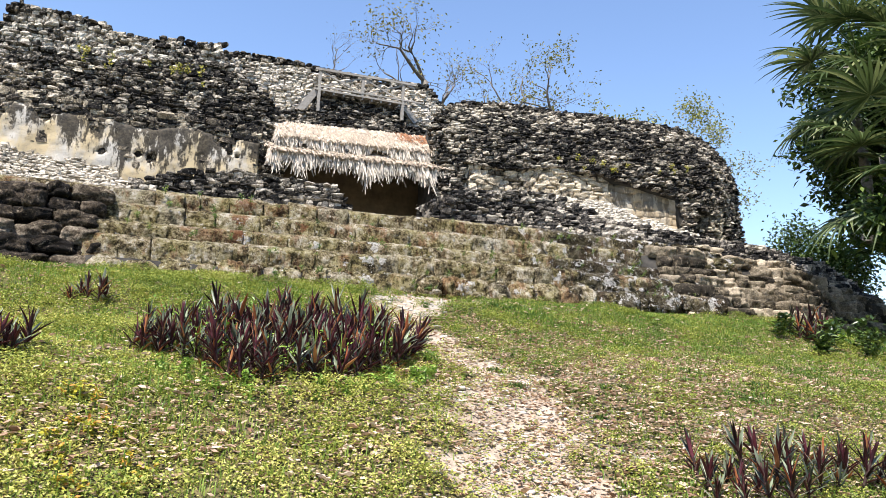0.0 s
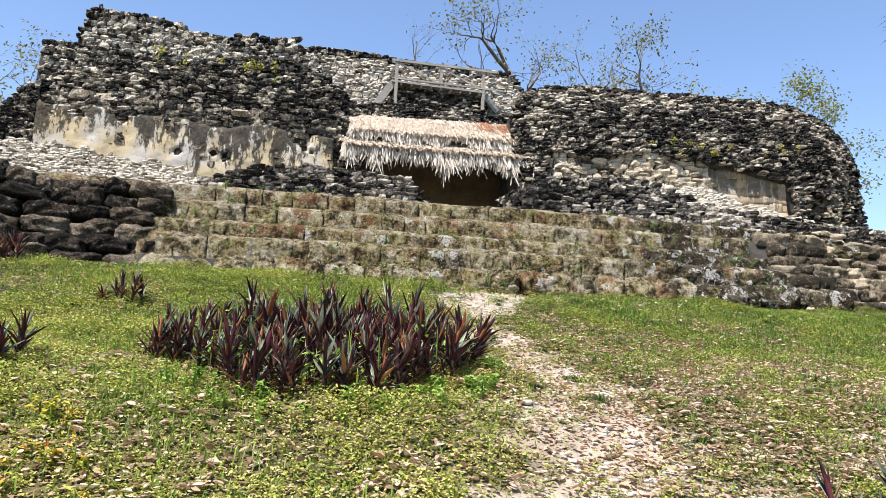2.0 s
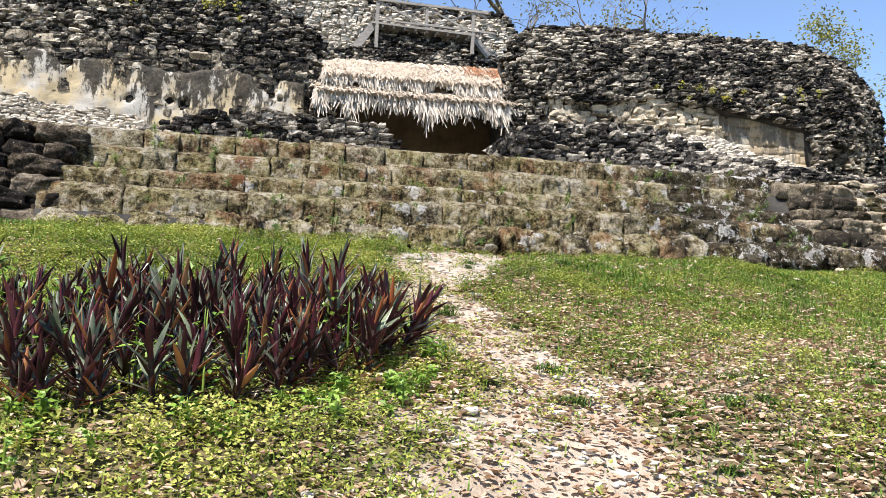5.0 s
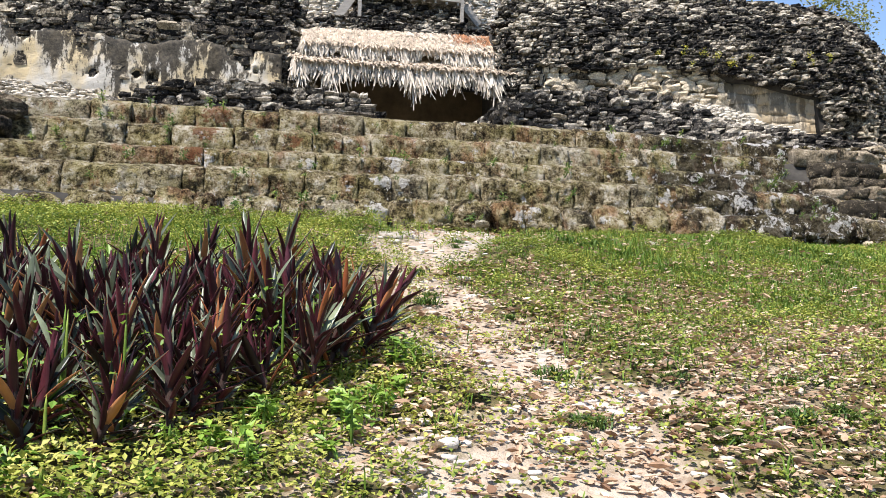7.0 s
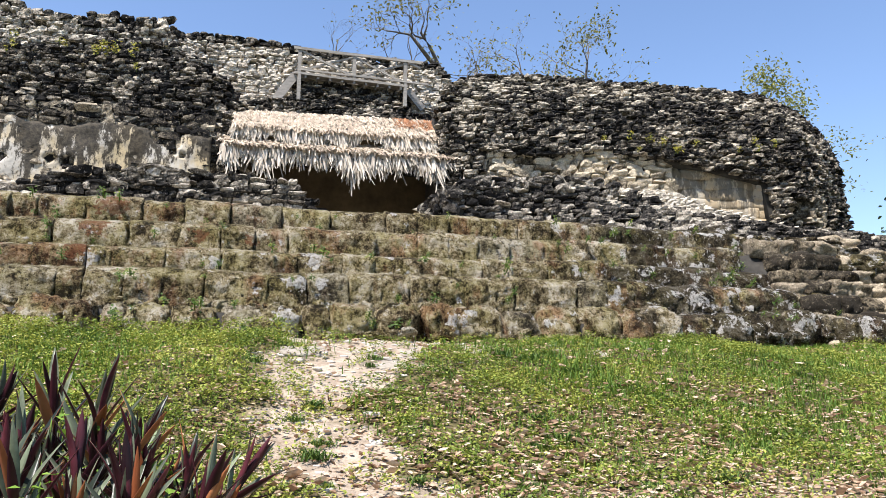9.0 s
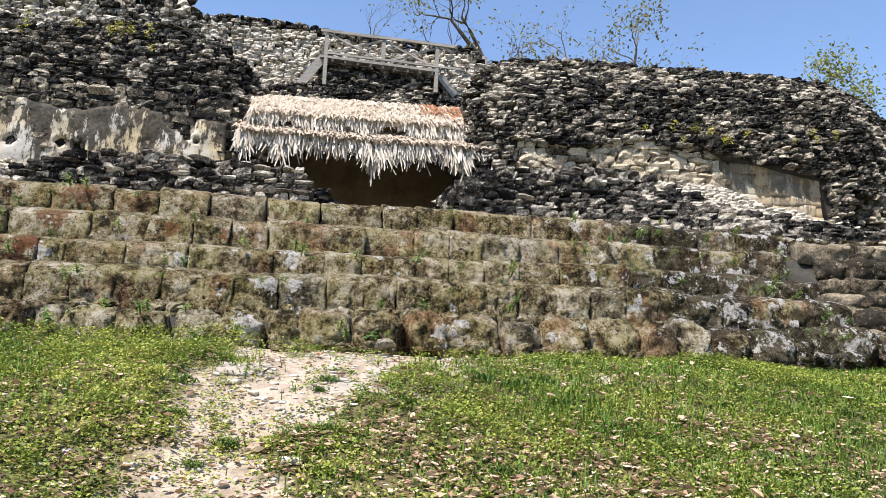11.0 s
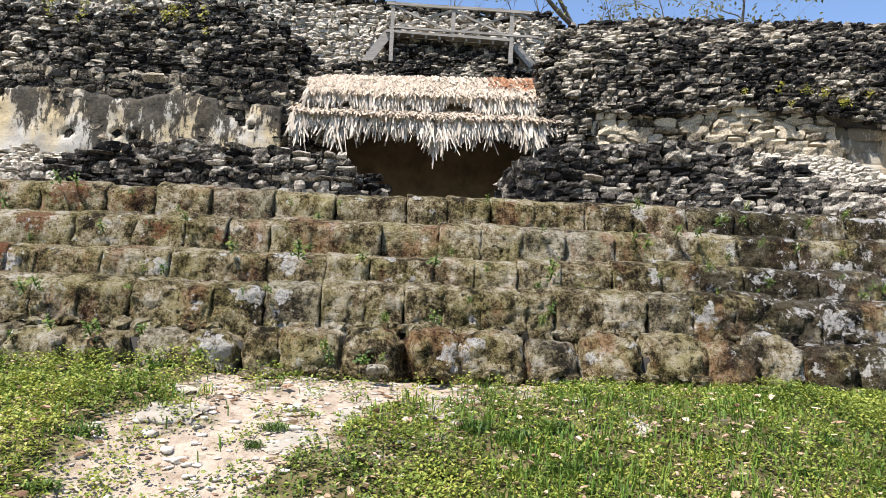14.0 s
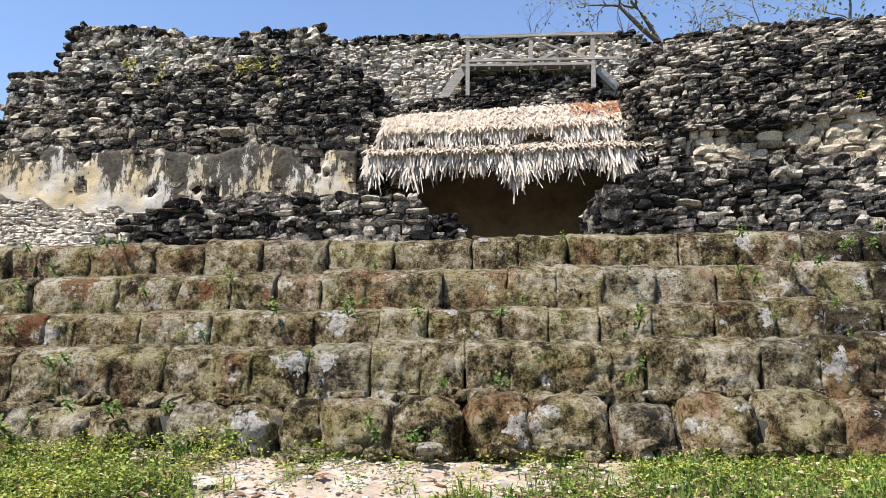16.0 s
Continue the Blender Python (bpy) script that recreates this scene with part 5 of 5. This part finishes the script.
for i in range(30):  # yellowish weeds on the collapsed vaults
    left = i < 18
    px = g.choice((-7.4, -6.9, -5.6, -4.9, -4.4, -3.9)) + g.normal(0, 0.16) if left else g.uniform(7.5, 12.5)
    zz = (8.12 if left else 6.7) + g.normal(0, 0.12)
    fy = 24.95 if left else right_y(px) + 0.02
    ob = seedling(1020 + i % 5, 0.20, 30, 0.06, MAT_YELLOW, "wall_weed", "yellowish weed growing from the rubble vault")
    ob.matrix_basis = pose(px, fy - 0.04, zz, 40, 0, 0) @ Matrix.Diagonal((g.uniform(0.8, 1.6),) * 3 + (1,))
    tagged(ob, group="weeds on the vaults")

CHIPS = [mesh_of("chip", *PEBBLES[i], MAT_STEP, smooth=False) for i in range(8)]
for i in range(150):
    px = g.uniform(-5.9, 6.3)
    low = i < 95
    s = g.uniform(0.05, 0.13)
    m = pose(px, (15.36 if low else 14.86) + g.normal(0, 0.05), (1.30 if low else 0.93) + TILT_X * px + g.normal(0, 0.015), g.normal(0, 15), g.normal(0, 15), g.uniform(0, 360)) @ Matrix.Diagonal((s * 1.5, s, s * 0.75, 1))
    part("chip", CHIPS[i % 8], stairway, m=m)

# ---- trees ----
MAT_BARK = simple("grey_bark", (0.075, 0.065, 0.055), (0.19, 0.17, 0.145), 12, bump=0.6)
MAT_SPARSE = leaf_material("sparse_olive_leaves", ((0.0, (0.10, 0.11, 0.03)), (0.6, (0.22, 0.22, 0.06)), (1.0, (0.34, 0.30, 0.10))), 0.6, 0.3, 0.3)
MAT_CROWN = leaf_material("olive_green_leaves", ((0.0, (0.10, 0.12, 0.025)), (0.6, (0.25, 0.265, 0.06)), (1.0, (0.40, 0.37, 0.10))), 0.55, 0.3, 0.35)
MAT_DEEP = leaf_material("deep_green_leaves", ((0.0, (0.018, 0.038, 0.010)), (0.6, (0.045, 0.085, 0.016)), (1.0, (0.12, 0.17, 0.03))), 0.5, 0.22, 0.2)
MAT_PALM = leaf_material("fan_palm_blades", ((0.0, (0.030, 0.055, 0.018)), (0.6, (0.075, 0.11, 0.035)), (1.0, (0.24, 0.27, 0.11))), 0.42, 0.35, 0.3)


def tube(verts, faces, pts, radii, sides=6):
    base = len(verts)
    for i, (p, r) in enumerate(zip(pts, radii)):
        d = (pts[min(i + 1, len(pts) - 1)] - pts[max(i - 1, 0)]).normalized()
        u = d.orthogonal().normalized()
        w = d.cross(u)
        for k in range(sides):
            a = 2 * math.pi * k / sides
            verts.append(p + (u * math.cos(a) + w * math.sin(a)) * r)
    for i in range(len(pts) - 1):
        for k in range(sides):
            a, b = base + i * sides + k, base + i * sides + (k + 1) % sides
            faces.append((a, b, b + sides, a + sides))
    faces.append(tuple(base + (len(pts) - 1) * sides + k for k in range(sides)))


def tree(name, label, foot, top, seed, leaves=500, size=0.12, mat=MAT_SPARSE, spreadness=0.55, lean=(0, 0), levels=5, radius=0.14, tuft=0.18, limb=2.1):
    """A tree: a tapering trunk that forks into limbs and twigs, with leaves about the twig ends."""
    r = np.random.default_rng(seed)
    verts, faces, tips = [], [], []

    def grow(p, d, length, rad, level):
        n = 5
        pts, rr = [p], [rad]
        for k in range(n):
            d = (d + Vector(r.normal(0, 0.20 if level else 0.05, 3)) + Vector((0, 0, 0.05))).normalized()
            p = p + d * length / n
            pts.append(p)
            rr.append(rad * (1 - 0.42 * (k + 1) / n))
        tube(verts, faces, pts, rr, 7 if level == 0 else 5 if level < 3 else 3)
        if level >= levels:
            tips.append((p, d))
            return
        for k in range(int(r.integers(2, 5)) if level else int(r.integers(3, 6))):
            i = int(r.integers(2, n + 1)) if k else n
            side = Vector(r.normal(0, 1, 3)).cross(d).normalized()
            nd = (d * (1 - spreadness * r.uniform(0.4, 1.1)) + side * spreadness * r.uniform(0.6, 1.2)).normalized()
            grow(pts[i], nd, (limb if level == 0 else length) * r.uniform(0.55, 0.85), rr[i] * r.uniform(0.5, 0.75), level + 1)
        if level >= 2:
            tips.append((p, d))

    hgt = top - foot[2]
    foot = Vector(foot)
    grow(foot, Vector((lean[0], lean[1], 1)).normalized(), max(hgt * 0.3, hgt - limb * 1.45), radius, 0)
    made = thing(name, label, "tree", at=foot)
    inv = Matrix.Translation(-foot)
    part("trunk", mesh_of("trunk", [inv @ q for q in verts], faces, MAT_BARK), made)
    if leaves:
        pick = r.integers(0, len(tips), leaves)
        p = np.array([tips[i][0] - foot for i in pick]) + r.normal(0, tuft, (leaves, 3))
        v, f = scatter_leaves(p, r.uniform(0, 6.28, leaves), r.normal(-0.3, 0.5, leaves), r.normal(0, 0.6, leaves), r.uniform(0.7, 1.3, leaves) * size, r.uniform(0.4, 0.65, leaves) * size)
        part("crown", mesh_of("crown", v, f, mat, smooth=False), made, kind="stuff")
    return made


BARE = "tall bare tree with few olive leaves behind the ruin"
tree("bare_tree", BARE, (8.4, 36.2, 1.0), 19.6, 31, 700, 0.18, lean=(-0.01, 0), radius=0.32, limb=3.3)
tree("bare_tree", BARE, (9.6, 36.0, 1.0), 18.2, 32, 700, 0.18, lean=(0.09, 0), radius=0.34, limb=3.2)
tree("bare_tree", BARE, (12.6, 36.0, 1.0), 17.0, 36, 200, 0.15, radius=0.2, spreadness=0.4, limb=2.2)
tree("bare_tree", BARE, (14.4, 36.0, 1.0), 17.4, 34, 800, 0.19, radius=0.22, limb=2.4)
tree("bare_tree", BARE, (2.9, 36.0, 1.0), 16.6, 35, 160, 0.14, radius=0.11, spreadness=0.45, limb=1.9)
tree("bare_tree", BARE, (-15.4, 36.0, 1.0), 13.6, 38, 700, 0.17, radius=0.18, limb=3.0)
tree("small_leafy_tree", "low tree with yellowish leaves behind the vault", (16.9, 36.0, 1.0), 14.0, 37, 1800, 0.22, MAT_CROWN, radius=0.10, tuft=0.22, limb=1.7)
tree("small_leafy_tree", "low tree with yellowish leaves behind the vault", (19.8, 36.0, 1.0), 13.8, 40, 1500, 0.22, MAT_CROWN, radius=0.10, tuft=0.22, limb=1.6)
tree("leafy_tree", "slender olive-leaved tree at the end of the vault", (18.2, 30.0, 1.0), 13.2, 39, 6400, 0.15, MAT_CROWN, radius=0.12, tuft=0.27, spreadness=0.65, limb=3.0)
tree("leafy_tree", "dense dark green shrub beyond the ruin", (16.6, 22.0, 0.6), 5.6, 43, 9000, 0.17, MAT_DEEP, radius=0.09, tuft=0.3, spreadness=0.75, limb=1.7)
tree("shade_tree", "large dark broad-leaved tree beside the ruin", (12.3, 14.0, 0.3), 9.6, 44, 20000, 0.22, MAT_DEEP, radius=0.2, tuft=0.25, spreadness=0.75, limb=2.4)
tree("shade_tree", "large dark broad-leaved tree beside the ruin", (14.2, 16.2, 0.3), 11.6, 45, 20000, 0.24, MAT_DEEP, radius=0.22, tuft=0.28, spreadness=0.75, limb=2.9)
tree("shrub", "dark green shrub on the terrace beside the palms", (10.8, 12.4, 0.2), 4.4, 47, 8000, 0.2, MAT_DEEP, radius=0.07, tuft=0.3, spreadness=0.8, limb=1.5)


# ---- fan palm ----
def fan(seed, size=1.1, blades=26, arc=250):
    """A fan leaf: its stalk along +x, then blades that spread and droop."""
    r = np.random.default_rng(seed)
    verts, faces = [], []
    tube(verts, faces, [Vector((t, 0, 0.12 * math.sin(t * 1.6))) for t in (0, 0.35, 0.7, 1.0)], [0.022, 0.017, 0.014, 0.012], 5)
    hub = Vector((1.0, 0, 0.12))
    for k in range(blades):
        a = radians(-arc / 2 + arc * k / (blades - 1) + r.normal(0, 1.6))
        ln = size * (0.72 + 0.28 * math.cos(a * 0.62)) * r.uniform(0.9, 1.08)
        d = Vector((math.cos(a), math.sin(a), 0.20))
        s = Vector((-math.sin(a), math.cos(a), 0))
        base = len(verts)
        droop = r.uniform(0.25, 0.6)
        for i in range(6):
            t = i / 5
            half = 0.034 * (0.25 + 1.6 * t * (1 - t) * 2 if t < 0.5 else 1.05 * (1 - t) * 2) + 0.001
            c = hub + d * ln * t + Vector((0, 0, -droop * ln * t ** 2.4))
            verts += [c - s * half, c + Vector((0, 0, -half * 0.8)), c + s * half]
        for i in range(5):
            for j in (0, 1):
                q = base + 3 * i + j
                faces.append((q, q + 1, q + 4, q + 3))
    return mesh_of("frond", verts, faces, MAT_PALM)


FANS = [fan(60 + i) for i in range(4)]
palm_foot = Vector((10.3, 13.2, 0.15))
palm = thing("fan_palm", "fan palm with drooping split leaves beside the ruin", "palm", at=palm_foot)
verts, faces = [], []
tube(verts, faces, [Vector((0.12 * math.sin(t), 0.05 * t, t)) for t in np.linspace(0, 4.6, 12)], [0.15 - 0.006 * k + 0.012 * (k % 2) for k in range(12)], 9)
part("trunk", mesh_of("trunk", verts, faces, MAT_BARK), palm)
for i, (yaw, rise, z, s) in enumerate(((185, 8, 4.3, 1.25), (215, -8, 4.0, 1.2), (250, -20, 4.4, 1.3), (165, -30, 3.6, 1.2), (205, -35, 3.7, 1.15), (235, 25, 4.7, 1.3), (190, 38, 4.9, 1.3), (270, 15, 4.6, 1.3), (300, -5, 4.5, 1.2), (140, 20, 4.7, 1.2), (90, 10, 4.6, 1.2), (30, 5, 4.6, 1.2), (225, -45, 3.9, 1.1))):
    part("frond", FANS[i % 4], palm, m=pose(0.1, 0.1, z, 0, 0, yaw) @ pose(0, 0, 0, g.normal(0, 14), -rise, 0) @ Matrix.Diagonal((s, s, s, 1)))
second = copy_thing(palm, pose(11.4, 12.6, 2.0, 0, 0, 40))
third = copy_thing(palm, pose(11.0, 14.6, 3.0, 0, 0, -25))

# ---- the stones of the walls, last ----
lay_stones()
